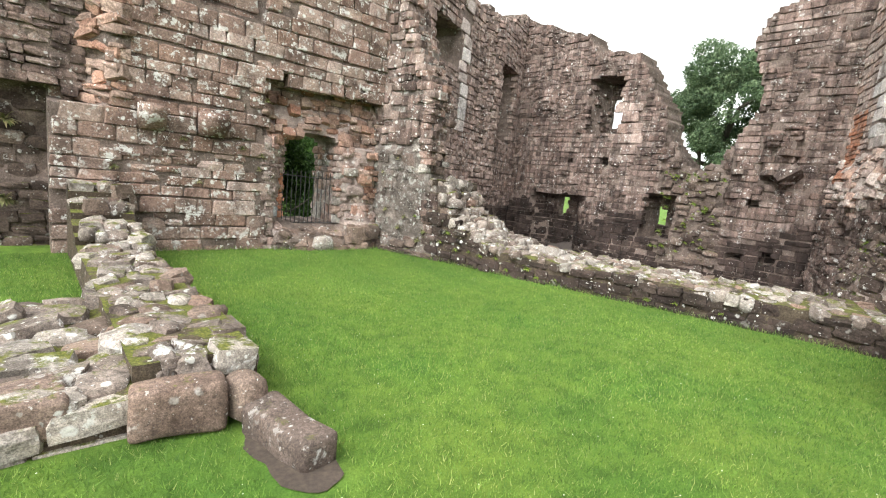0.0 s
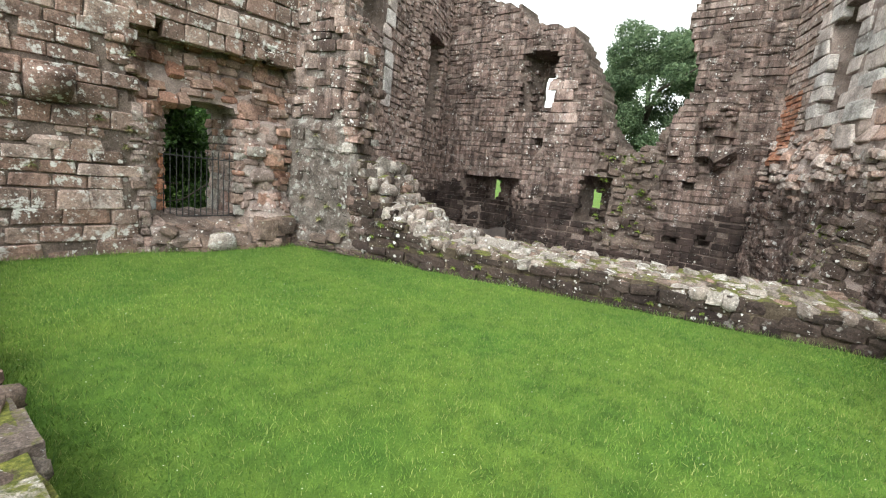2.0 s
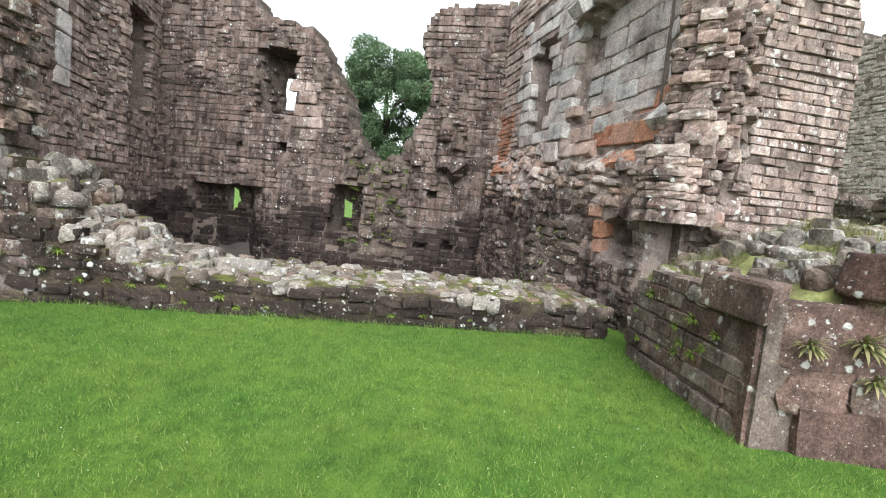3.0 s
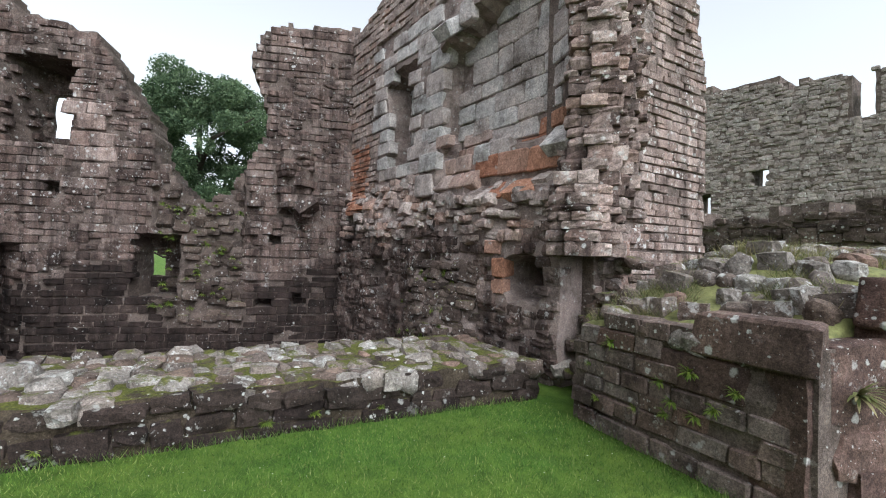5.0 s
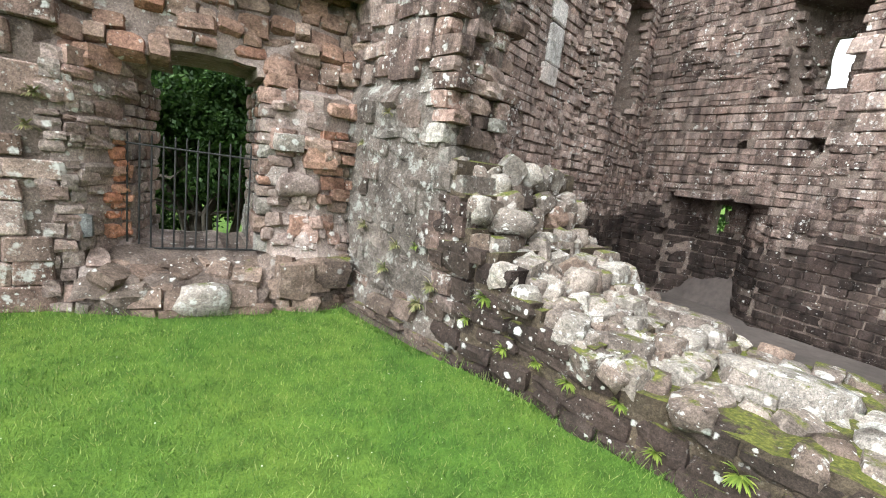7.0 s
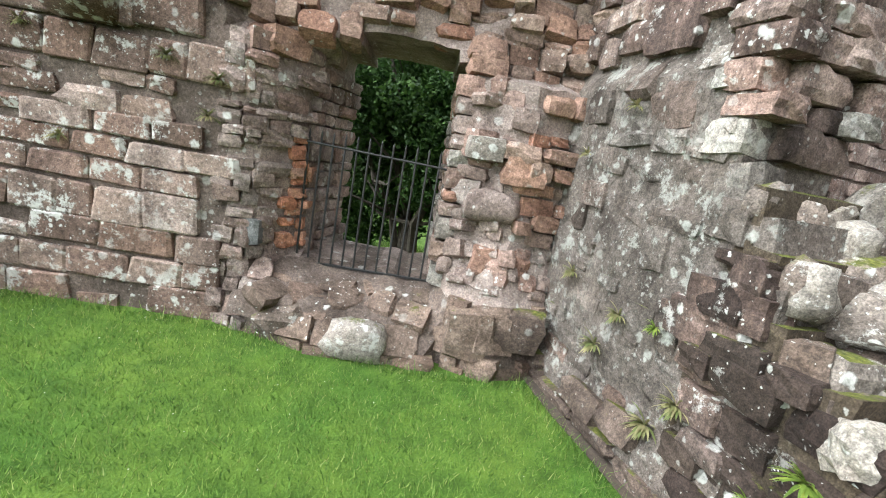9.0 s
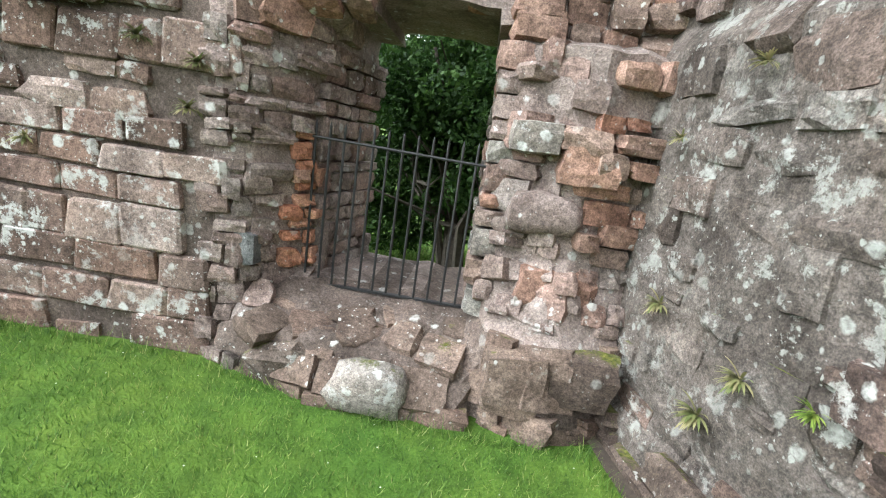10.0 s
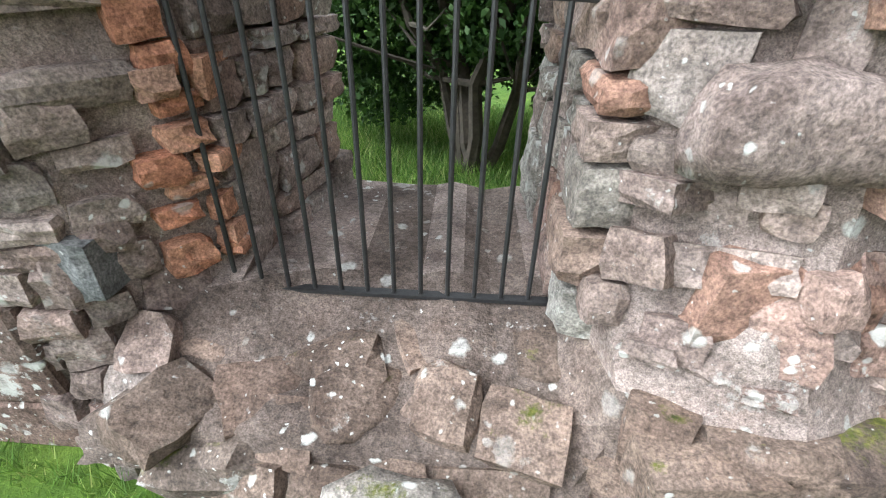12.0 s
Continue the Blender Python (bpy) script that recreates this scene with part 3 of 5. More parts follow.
# ---- right wall: tall pier, broken steps, low wall (u = 0.3 - y) ----
STEPS = ((0.0, 6.6), (0.5, 6.0), (0.8, 5.0), (1.3, 4.0), (1.6, 3.4), (1.62, 2.3), (1.64, 1.76), (1.74, 1.6), (1.95, 1.35), (2.1, 1.0), (2.5, 0.8), (2.65, 0.7), (3.0, 0.54), (3.3, 0.42), (4.0, 0.36), (9.6, 0.33))
LOW_W = 1.8
wall_pier = wall(
    "wall_pier", (0, 0.3), (0, -1.75), -1.1, 6.6, 0.6, M_RENDER, "tall broken pier with old lime render and lichen",
    top=lambda u: lerp(u, *STEPS) + 0.04, res=0.13, rough=0.03, near=(0, -0.6), limit=200, seed=5,
    depth=lambda u, z: (0.0 if z < 2.2 else 0.08) - (0.05 if z < 0.26 else 0.0),
    zones=[(lambda u, z: u < 1.75 and 0.3 < z < 2.25 - 0.9 * max(0.0, u - 1.2), M_RENDER, (0.1, 0.24), (0.12, 0.4), (-0.035, 0.016), "rough", 0.02, 0.12),
           (lambda u, z: u > 1.3 and 1.6 < z < 2.5, M_LICHEN, (0.08, 0.14), (0.12, 0.26), (0.0, 0.05), "rough", 0.015, 0.0),
           (lambda u, z: z < 0.3, M_DARK, (0.12, 0.2), (0.25, 0.5), (0.0, 0.05), "rough", 0.014, 0.03),
           (ANY, M_TOWER, (0.13, 0.22), (0.2, 0.45), (0.0, 0.05), "rough", 0.01, 0.03)])
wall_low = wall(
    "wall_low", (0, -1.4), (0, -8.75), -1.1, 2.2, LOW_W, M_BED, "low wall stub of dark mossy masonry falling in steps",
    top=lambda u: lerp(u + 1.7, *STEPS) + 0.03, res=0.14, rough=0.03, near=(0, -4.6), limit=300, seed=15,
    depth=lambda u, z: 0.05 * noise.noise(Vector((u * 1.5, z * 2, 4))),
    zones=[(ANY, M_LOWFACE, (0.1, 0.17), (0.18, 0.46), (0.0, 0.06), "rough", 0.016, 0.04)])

# broken edge of the pier: torn stones across its thickness
edge_rng, torn = np.random.default_rng(51), []
z = 1.75
while z < 6.2:
    h, across = edge_rng.uniform(0.09, 0.18), -0.02
    u_edge = float(np.interp(-(z + h / 2), [-p[1] for p in STEPS], [p[0] for p in STEPS]))
    while across < 0.6:
        w = edge_rng.uniform(0.14, 0.28)
        at = (across + w / 2, 0.3 - u_edge + 0.1 - edge_rng.uniform(0.0, 0.12), z + h / 2)
        torn.append((frame_matrix(at, (1, 0, 0), (0, 1, 0), (0, 0, 1), (w, edge_rng.uniform(0.2, 0.34), h * 0.96)), "rough", int(edge_rng.integers(18)),
                     M_LICHEN if z < 2.3 and edge_rng.random() < 0.3 else (M_TOWER, M_SIDE, M_ASHLAR)[int(edge_rng.integers(3))]))
        across += w * 0.92
    z += h
lay(wall_pier, torn, (0.2, -1), 60)
wall_pier.matrix_world = PIER
wall_low.matrix_world = PIER

# ---- the tower beyond: side wall, far wall, fireplace wall ----
S0, S1 = (-0.05, 0.12), (8.9, 3.95)


def side_depth(u, z):
    dd = 0.0
    if 7.0 < u < 8.6 and 3.3 < z < 5.9:
        dd = 0.55
    if 4.9 < u < 6.6:
        dd = 0.12 + 0.06 * math.sin(u * 14)
    return dd


wall_side = wall(
    "wall_tower_side", S0, S1, PIT_Z - 0.1, 8.6, 1.3, M_DARKMORTAR, "tall tower wall of weathered coursed sandstone",
    depth=side_depth, hole=lambda u, z: 1.7 < u < 3.3 and 4.75 < z < 5.85, res=0.18, seed=6,
    top=lambda u: lerp(u, (0, 8.3), (4.05, 8.1), (4.15, 6.85), (5.4, 7.05), (9.3, 8.1)) + ragged(u, 0.25, 0.8, 2),
    zones=[(lambda u, z: 3.4 < u < 3.85 and z > 3.1, M_GREY, (0.28, 0.4), (0.5, 0.6), (0.04, 0.06), "block", 0.015, 0.0),
           (lambda u, z: z < 0.9, M_DAMP_SHADE, (0.14, 0.2), (0.2, 0.5), (0.0, 0.045), "block", 0.014, 0.03),
           (lambda u, z: noise.noise(Vector((u * 1.3, z * 1.3, 2))) > 0.12, M_SIDE, (0.09, 0.16), (0.13, 0.36), (-0.005, 0.035), "rough", 0.006, 0.02),
           (ANY, M_SIDE, (0.1, 0.17), (0.16, 0.4), (0.004, 0.03), "block", 0.012, 0.02)])

F0, F1 = (8.5, 4.2), (8.5, -7.3)
FAR_TOP = ((0, 8.3), (1.0, 7.9), (2.3, 7.4), (3.2, 7.1), (3.65, 6.55), (4.9, 6.35), (5.15, 6.3), (5.5, 5.7), (5.9, 5.1), (6.3, 4.5), (6.5, 3.6), (7.0, 2.9), (7.4, 2.65), (8.0, 3.0), (8.3, 3.55), (8.38, 6.1), (8.7, 6.8), (9.1, 7.05), (10.6, 7.1), (12, 7.2))
# putlog holes: centre u, z and half sizes
FAR_PUTLOGS = ((4.42, 2.82, 0.13, 0.12), (5.49, 0.27, 0.1, 0.09), (8.8, 0.37, 0.2, 0.12), (9.61, 0.45, 0.15, 0.15), (3.1, 2.75, 0.1, 0.1), (9.0, 1.9, 0.1, 0.12))


def far_depth(u, z):
    if 3.55 < u < 4.82 and 3.72 < z < 5.68:
        return lerp(u, (3.55, 0.15), (3.8, 1.05), (4.82, 1.05))
    if 1.55 < u < 4.0 and -1.0 < z < 1.62 - 0.12 * max(0.0, u - 3.3):
        return lerp(u, (1.55, 0.25), (2.0, 0.85), (3.1, 0.9), (3.6, 0.3), (4.0, 0.12))
    if 6.08 < u < 7.0 and 0.42 < z < 1.82:
        return 1.05
    if any(abs(u - a) < w and abs(z - b) < h for a, b, w, h in FAR_PUTLOGS):
        return 0.4
    if 9.15 < u < 9.85 and 2.5 < z < 4.1:
        return -0.2
    if 6.4 < u < 8.4 and z > 0.4:
        return 0.16 * noise.noise(Vector((u * 1.8, z * 1.8, 6))) + lerp(z, (0.4, 0.0), (2.8, 0.22))
    return 0.07 * noise.noise(Vector((u * 1.1, z * 1.1, 6)))


def far_hole(u, z):
    if 3.9 < u < 4.28 and 4.05 < z < 5.12:
        return True
    if 2.33 < u < 2.66 and 0.82 < z < 1.55:
        return True
    if 6.14 < u < 6.42 and 0.9 < z < 1.48:
        return True
    if 8.0 < u < lerp(z, (3.4, 8.3), (4.5, 8.85), (5.2, 8.72), (6.0, 8.4)) and z > 3.4:
        return True
    return False


wall_far = wall(
    "wall_tower_far", F0, F1, PIT_Z - 0.1, 9.0, 1.2, M_DARKMORTAR, "far tower wall with slit windows and a broken gap",
    top=lambda u: lerp(u, *FAR_TOP) + ragged(u, 0.12, 3.0, 5), depth=far_depth, hole=far_hole, res=0.1, rough=0.04, seed=8,
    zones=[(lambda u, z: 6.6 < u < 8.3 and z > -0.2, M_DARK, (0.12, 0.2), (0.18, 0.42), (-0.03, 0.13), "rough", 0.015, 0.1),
           (lambda u, z: z < 1.0 + 0.35 * math.sin(u * 1.3), M_DAMP_SHADE, (0.12, 0.19), (0.18, 0.45), (0.0, 0.03), "block", 0.012, 0.03),
           (lambda u, z: 4.85 < u < 5.5 and 2.8 < z < 4.6, M_SIDE, (0.25, 0.36), (0.35, 0.6), (0.03, 0.06), "block", 0.014, 0.05),
           (lambda u, z: noise.noise(Vector((u * 1.1, z * 1.2, 4))) > 0.12, M_TOWER, (0.1, 0.18), (0.14, 0.38), (-0.005, 0.035), "rough", 0.006, 0.03),
           (ANY, M_TOWER, (0.13, 0.2), (0.18, 0.42), (0.004, 0.03), "block", 0.012, 0.02)])

G0, G1 = (8.45, -6.58), (2.1, -9.13)


def fire_depth(u, z):
    if 1.9 < u < 2.9 and 3.42 < z < 5.4 - 0.5 * max(0.0, 2.2 - u):
        return 0.55
    if 4.0 < u < 6.75 and 3.2 < z < lerp(u, (4.0, 5.1), (5.6, 5.75), (6.75, 5.75)):
        return lerp(u, (4.0, 0.34), (6.1, 0.32), (6.75, 0.06))
    if 4.9 < u < 6.75 and 2.55 < z <= 3.2:
        return 0.0
    if 3.4 < u < 4.02 and 2.7 < z < 3.3:
        return -0.22
    if 4.0 < u < 6.8 and lerp(u, (4.0, 5.1), (5.6, 5.75)) <= z < lerp(u, (4.0, 5.4), (5.6, 6.1)):
        return -0.16
    if 5.88 < u < 6.55 and 0.97 < z < 1.58:
        return 0.55
    if (1.65 < u < 2.42 and 0.6 < z < 1.56) or (3.58 < u < 3.88 and 1.22 < z < 1.56):
        return 0.3
    if 0.25 < u < 0.95 and 1.6 < z < 2.45:
        return 0.5
    dd = 0.0
    if z < 3.0:
        dd = lerp(z, (2.0, -0.24), (2.6, -0.16), (2.95, 0.0)) - 0.09 * noise.noise(Vector((u * 1.7, z * 1.7, 3)))
    if 3.4 < u < 5.3 and z < 1.5:
        dd -= 0.5 * lerp(z, (-0.5, 1.0), (0.8, 0.75), (1.5, 0.0)) * lerp(u, (3.4, 0.0), (3.9, 1.0), (4.9, 1.0), (5.3, 0.0))
    if u > 6.75 and z > 2.2:
        dd += (u - 6.75) * 0.5 + 0.12 * noise.noise(Vector((u * 5, z * 5, 8)))
    return dd


wall_fire = wall(
    "wall_fireplace", G0, G1, PIT_Z - 0.1, 8.8, 1.4, M_MORTAR, "tall wall with an upper-floor fireplace of grey and red ashlar",
    depth=fire_depth, res=0.13, rough=0.05, seed=9, near=(3, -8.8), limit=220,
    top=lambda u: lerp(u, (0, 6.9), (0.9, 7.1), (2.5, 7.6), (4.5, 8.3), (6.7, 8.5)) + ragged(u, 0.2, 2.0, 7),
    zones=[(lambda u, z: 4.93 < u < 6.75 and 2.6 < z < 2.98, M_REDASH, (0.34, 0.4), (0.45, 0.75), (0.03, 0.05), "block", 0.01, 0.0),
           (lambda u, z: 5.64 < u < 6.6 and 2.98 <= z < 3.5 and (int(u * 3.3) + int(z * 4)) % 3 < 2, M_REDASH, (0.24, 0.27), (0.28, 0.34), (0.03, 0.05), "block", 0.01, 0.0),
           (lambda u, z: 5.6 < u < 5.95 and 0.95 < z < 1.85, M_REDASH, (0.2, 0.3), (0.25, 0.3), (0.02, 0.04), "block", 0.01, 0.0),
           (lambda u, z: 0.1 < u < 0.95 and 2.5 < z < 4.05, M_REDASH, (0.08, 0.11), (0.2, 0.3), (0.0, 0.03), "block", 0.01, 0.0),
           (lambda u, z: 3.9 < u < 5.0 and 2.6 < z < 3.7, M_PINKASH, (0.2, 0.28), (0.25, 0.5), (0.02, 0.04), "block", 0.01, 0.02),
           (lambda u, z: 3.4 < u < 6.78 and z >= 2.65, M_GREY, (0.26, 0.42), (0.35, 0.75), (0.02, 0.04), "block", 0.01, 0.02),
           (lambda u, z: 1.35 < u < 3.4 and 3.1 < z < 6.2, M_GREY, (0.24, 0.36), (0.3, 0.6), (0.02, 0.04), "block", 0.012, 0.03),
           (lambda u, z: u > 6.7 and z > 2.0, M_PINKRUB_LIT, (0.1, 0.18), (0.16, 0.36), (-0.02, 0.12), "rough", 0.014, 0.08),
           (lambda u, z: 1.9 + 0.2 * math.sin(u * 2) < z < 3.1, M_PINKRUB_LIT, (0.1, 0.19), (0.12, 0.32), (-0.02, 0.14), "rough", 0.02, 0.08),
           (lambda u, z: 3.4 < u < 5.3 and z < 1.5, M_DARK, (0.1, 0.16), (0.14, 0.34), (0.0, 0.1), "rough", 0.016, 0.05),
           (lambda u, z: z < 2.1, M_TOWER, (0.1, 0.16), (0.14, 0.34), (0.0, 0.06), "rough", 0.016, 0.05),
           (ANY, M_SIDE_LIT, (0.11, 0.17), (0.16, 0.4), (0.004, 0.03), "block", 0.012, 0.03)])

# broken end of the fireplace wall, where it turns
end_rng = np.random.default_rng(31)
fire_u = np.array([*(Vector(G1) - Vector(G0)).normalized(), 0.0])
fire_n = np.array([fire_u[1], -fire_u[0], 0.0])
broken = []
z = 1.6
while z < 8.2:
    h, s_at = end_rng.uniform(0.08, 0.17), 0.0
    while s_at < 0.95:
        w = end_rng.uniform(0.12, 0.3)
        u_at = 6.76 + min(0.42, s_at + w / 2)
        inward = fire_depth(u_at, z) + max(0.0, s_at + w / 2 - 0.42) - end_rng.uniform(0.0, 0.09)
        c = np.array([*G0, z + h / 2]) + fire_u * u_at - fire_n * inward
        face = fire_n + fire_u * end_rng.uniform(0.5, 1.2)
        face /= np.linalg.norm(face)
        side = np.cross(face, (0, 0, 1.0))
        broken.append((frame_matrix(c, side, -face, (0, 0, 1), (w + 0.04, 0.3, h * 0.97)), "rough", int(end_rng.integers(12)), (M_TOWER, M_SIDE_LIT, M_SIDE)[int(end_rng.integers(3))]))
        s_at += w * 0.85
    z += h
lay(wall_fire, broken, (2.3, -9.05), 60)

wall_return = wall(
    "wall_return", (1.98, -9.36), (2.7, -11.6), -0.2, 8.6, 0.9, M_DARKMORTAR, "return of the tall wall in small coursed masonry",
    res=0.2, seed=10, top=lambda u: lerp(u, (0, 7.4), (0.8, 8.2), (1.6, 8.3), (1.9, 6.0), (2.4, 4.2)) + ragged(u, 0.3, 2, 9),
    zones=[(lambda u, z: u < 0.75 + 0.2 * math.sin(z * 3) and z > 1.2, M_PINKRUB, (0.1, 0.18), (0.16, 0.36), (0.0, 0.12), "rough", 0.014, 0.05),
           (ANY, M_SIDE, (0.09, 0.14), (0.14, 0.34), (0.004, 0.028), "block", 0.01, 0.03)])

wall_curtain = wall(
    "wall_curtain", (25, -23.7), (3, -33), -0.2, 13.5, 1.5, M_DARKMORTAR, "distant ruined range with empty windows",
    res=0.4, seed=11, top=lambda u: lerp(u, (3, 12.2), (5.5, 11.6), (9.3, 11.0), (12, 10.3), (16, 10.6)) + ragged(u, 0.6, 0.5, 3),
    hole=lambda u, z: (13.0 < u < 14.1 and 8.3 < z < 10.3) or (6.2 < u < 7.2 and 4.3 < z < 5.6) or (9.3 < u < 9.8 and 5.6 < z < 6.5),
    zones=[(ANY, M_FAR_HAZE, (0.16, 0.24), (0.22, 0.5), (-0.02, 0.06), "rough", 0.012, 0.03)])

# ---- low cross wall, paved footing and slabs on the lawn's other side ----
wall_cross = wall(
    "wall_cross", (-4.98, -5.75), (-5.04, 0.0), -0.1, 1.3, 0.74, M_BED, "knee-high footing of a cross wall with mossy rubble top",
    top=lambda u: lerp(u, (0, 0.3), (4.2, 0.34), (4.3, 0.5), (4.9, 0.55), (5.0, 0.75), (5.4, 0.8), (5.5, 1.0), (5.9, 1.02)) + 0.02, res=0.12, rough=0.04,
    near=(-5, -3.5), limit=160, seed=21,
    zones=[(ANY, M_CAP, (0.11, 0.17), (0.2, 0.42), (0.0, 0.05), "rough", 0.015, 0.03)])
footing = wall(
    "wall_footing", (-9.6, -5.92), (-5.62, -5.9), -0.1, 0.5, 1.9, M_BED, "broad stone footing with bedded cobbles",
    top=lambda u: 0.24, res=0.12, rough=0.03, near=(-6.3, -5.9), limit=60, seed=22,
    zones=[(ANY, M_CAP, (0.13, 0.2), (0.3, 0.7), (0.0, 0.04), "rough", 0.012, 0.0)])
rng = np.random.default_rng(31)


def cross_mid(y):
    return lerp(y, (-5.75, -5.34), (0.0, -5.41))


def cross_top(x, y):
    return lerp(y, (-5.8, 0.29), (-1.6, 0.33), (-1.5, 0.5), (-0.9, 0.56), (-0.8, 0.76), (-0.4, 0.8), (-0.3, 1.0), (0, 1.02))


STONES = [M_CAP, M_CAP, M_CAP, M_CAP, M_SILL]
pack(wall_cross, rng, -5.85, -4.85, -5.8, -0.02, 0.19, cross_top, STONES, 0.5, 0.95, lambda x, y: abs(x - cross_mid(y)) < 0.33, (-5.3, -5), 260)
pack(footing, rng, -9.5, -5.66, -5.84, -4.06, 0.27, lambda x, y: 0.22, STONES, 0.36, 0.95, None, (-6.3, -5.0), 120)


def worked_slab(name, label, at, turn, size, mat, bevel=0.05, seed=1, category="stone slab", tilt=0.0):
    """A squared slab with rounded, worn edges and an uneven top."""
    bm = bmesh.new()
    bmesh.ops.create_cube(bm, size=1.0)
    for v in bm.verts:
        v.co = Vector((v.co.x * size[0], v.co.y * size[1], v.co.z * size[2]))
    bmesh.ops.bevel(bm, geom=bm.edges[:], offset=bevel, segments=3, affect="EDGES", profile=0.6)
    bmesh.ops.triangulate(bm, faces=[f for f in bm.faces if f.calc_area() > 0.02])
    bmesh.ops.subdivide_edges(bm, edges=[e for e in bm.edges if e.calc_length() > 0.12], cuts=2)
    for v in bm.verts:
        k = Vector(v.co) * 4 + Vector((seed, seed * 2, 0))
        v.co += Vector((noise.noise(k), noise.noise(k + Vector((5, 0, 0))), noise.noise(k + Vector((0, 7, 0))))) * 0.03
    me = bpy.data.meshes.new(name)
    bm.to_mesh(me)
    bm.free()
    me.materials.append(mat)
    me.shade_smooth()
    ob = new(name, me)
    ob.matrix_world = pose(*at, tilt, 0, turn)
    return tagged(ob, label, category)


worked_slab("kerb_slab", "worn red sandstone kerb slab at the footing's end", (-5.52, -5.98, 0.17), -9, (0.5, 0.22, 0.3), M_SILL, 0.05, 2)
worked_slab("end_stone", "rounded red sandstone corner stone with lichen", (-5.16, -6.02, 0.17), 20, (0.22, 0.26, 0.3), M_SILL, 0.1, 3)
worked_slab("step_slab", "narrow mossy sandstone slab sunk in bare earth", (-5.04, -6.42, 0.06), 101, (0.66, 0.24, 0.26), M_CAP, 0.07, 4)
worked_slab("paving_slab", "large grey flat slab bedded in the footing", (-6.4, -5.72, 0.2), 4, (0.75, 0.42, 0.22), M_CAP, 0.04, 5)


def flat_patch(name, label, cx, cy, rx, ry, mat, seed, z=0.018, turn=0.0, category="soil"):
    n = 28
    vs = [(0, 0, 0.012)]
    for k in range(n):
        a = 2 * math.pi * k / n
        r = 1 + 0.25 * noise.noise(Vector((math.cos(a) * 2, math.sin(a) * 2, seed)))
        vs.append((math.cos(a) * rx * r, math.sin(a) * ry * r, 0))
    ob = new(name, mesh_of(name, vs, [(0, k + 1, (k + 1) % n + 1) for k in range(n)], mat))
    ob.matrix_world = pose(cx, cy, z, 0, 0, turn)
    return tagged(ob, label, category, kind="structure")


flat_patch("earth_patch", "bare brown earth round the sunken slab", -5.04, -6.46, 0.21, 0.46, M_EARTH, 1, z=0.006)
flat_patch("earth_strip", "bare earth along the foot of the pier", *pier_xy(-0.06, -0.8), 0.09, 0.9, M_EARTH, 2, turn=13.9)
flat_patch("earth_pad", "worn reddish earth under the bench", -7.9, -1.85, 1.05, 0.55, plain_mat("red_earth", (0.16, 0.07, 0.05), (0.24, 0.12, 0.09), 20), 3)

# ---- rubble tops of the broken wall ----
CAPS = [M_CAP, M_CAP, M_CAP, M_CAP, M_CAP, M_CAP, M_LICHEN, M_CAP, M_SILL]


def low_top(x, y):
    return lerp(0.3 - y, *STEPS) - 0.01


pack(wall_low, rng, 0.04, 1.76, -8.7, -3.2, 0.2, low_top, CAPS, 0.5, 0.94, None, (0.5, -5), 280)
pack(wall_low, rng, 0.04, 1.7, -3.4, -1.55, 0.16, low_top, CAPS, 0.65, 1.0, None, (0.3, -2.2), 60, 0.1)
pack(wall_low, rng, 0.1, 1.5, -3.3, -1.65, 0.17, low_top, CAPS, 0.7, 0.7, None, (0.3, -2.2), 60, 0.55)
for nm, x, y, s in (("boulder", 1.45, -3.0, 0.5), ("boulder", 0.9, -3.85, 0.48), ("boulder", 0.35, -2.95, 0.36), ("boulder", 0.5, -1.75, 0.42)):
    v, f = BOULDERS[int(rng.integers(len(BOULDERS)))]
    ob = new(nm, mesh_of(nm, v * np.array([s * 1.3, s, s * 0.55]), f, M_CAP, True))
    ob.matrix_world = PIER @ pose(x, y, low_top(x, y) + s * 0.15, 4, 3, float(rng.uniform(0, 180)))
    tagged(ob, "large smooth grey cobble bedded on the low wall", "boulder", "cobbles on the low wall")

# ---- block and overgrown mound ----
M_SLABRED = stone_mat("dark_red_slabs", [(0.13, 0.082, 0.07), (0.1, 0.072, 0.064), (0.17, 0.115, 0.098), (0.13, 0.105, 0.095)], 0.3, moss=0.25, streak=0.4)
M_BLOCKFACE = stone_mat("grey_brown_block_face", [(0.13, 0.1, 0.088), (0.2, 0.165, 0.148), (0.15, 0.11, 0.095), (0.22, 0.19, 0.175), (0.17, 0.11, 0.09)], 0.42, moss=0.3, streak=0.4)
block_front = wall(
    "wall_block", (2.13, 0.0), (0.0, 0.0), -0.1, 1.2, 2.6, M_DARKMORTAR, "waist-high block of masonry with ferns in its joints",
    top=lambda u: lerp(u, (0, 0.82), (0.3, 0.98), (0.7, 1.06), (2.2, 1.08)), res=0.13, rough=0.03, near=(0.5, 0), limit=120, seed=41,
    zones=[(lambda u, z: u > 1.1 and z > 0.62, M_SLABRED, (0.3, 0.34), (0.6, 1.0), (0.0, 0.03), "block", 0.012, 0.0),
           (ANY, M_BLOCKFACE, (0.1, 0.18), (0.18, 0.44), (0.0, 0.025), "block", 0.012, 0.04)])
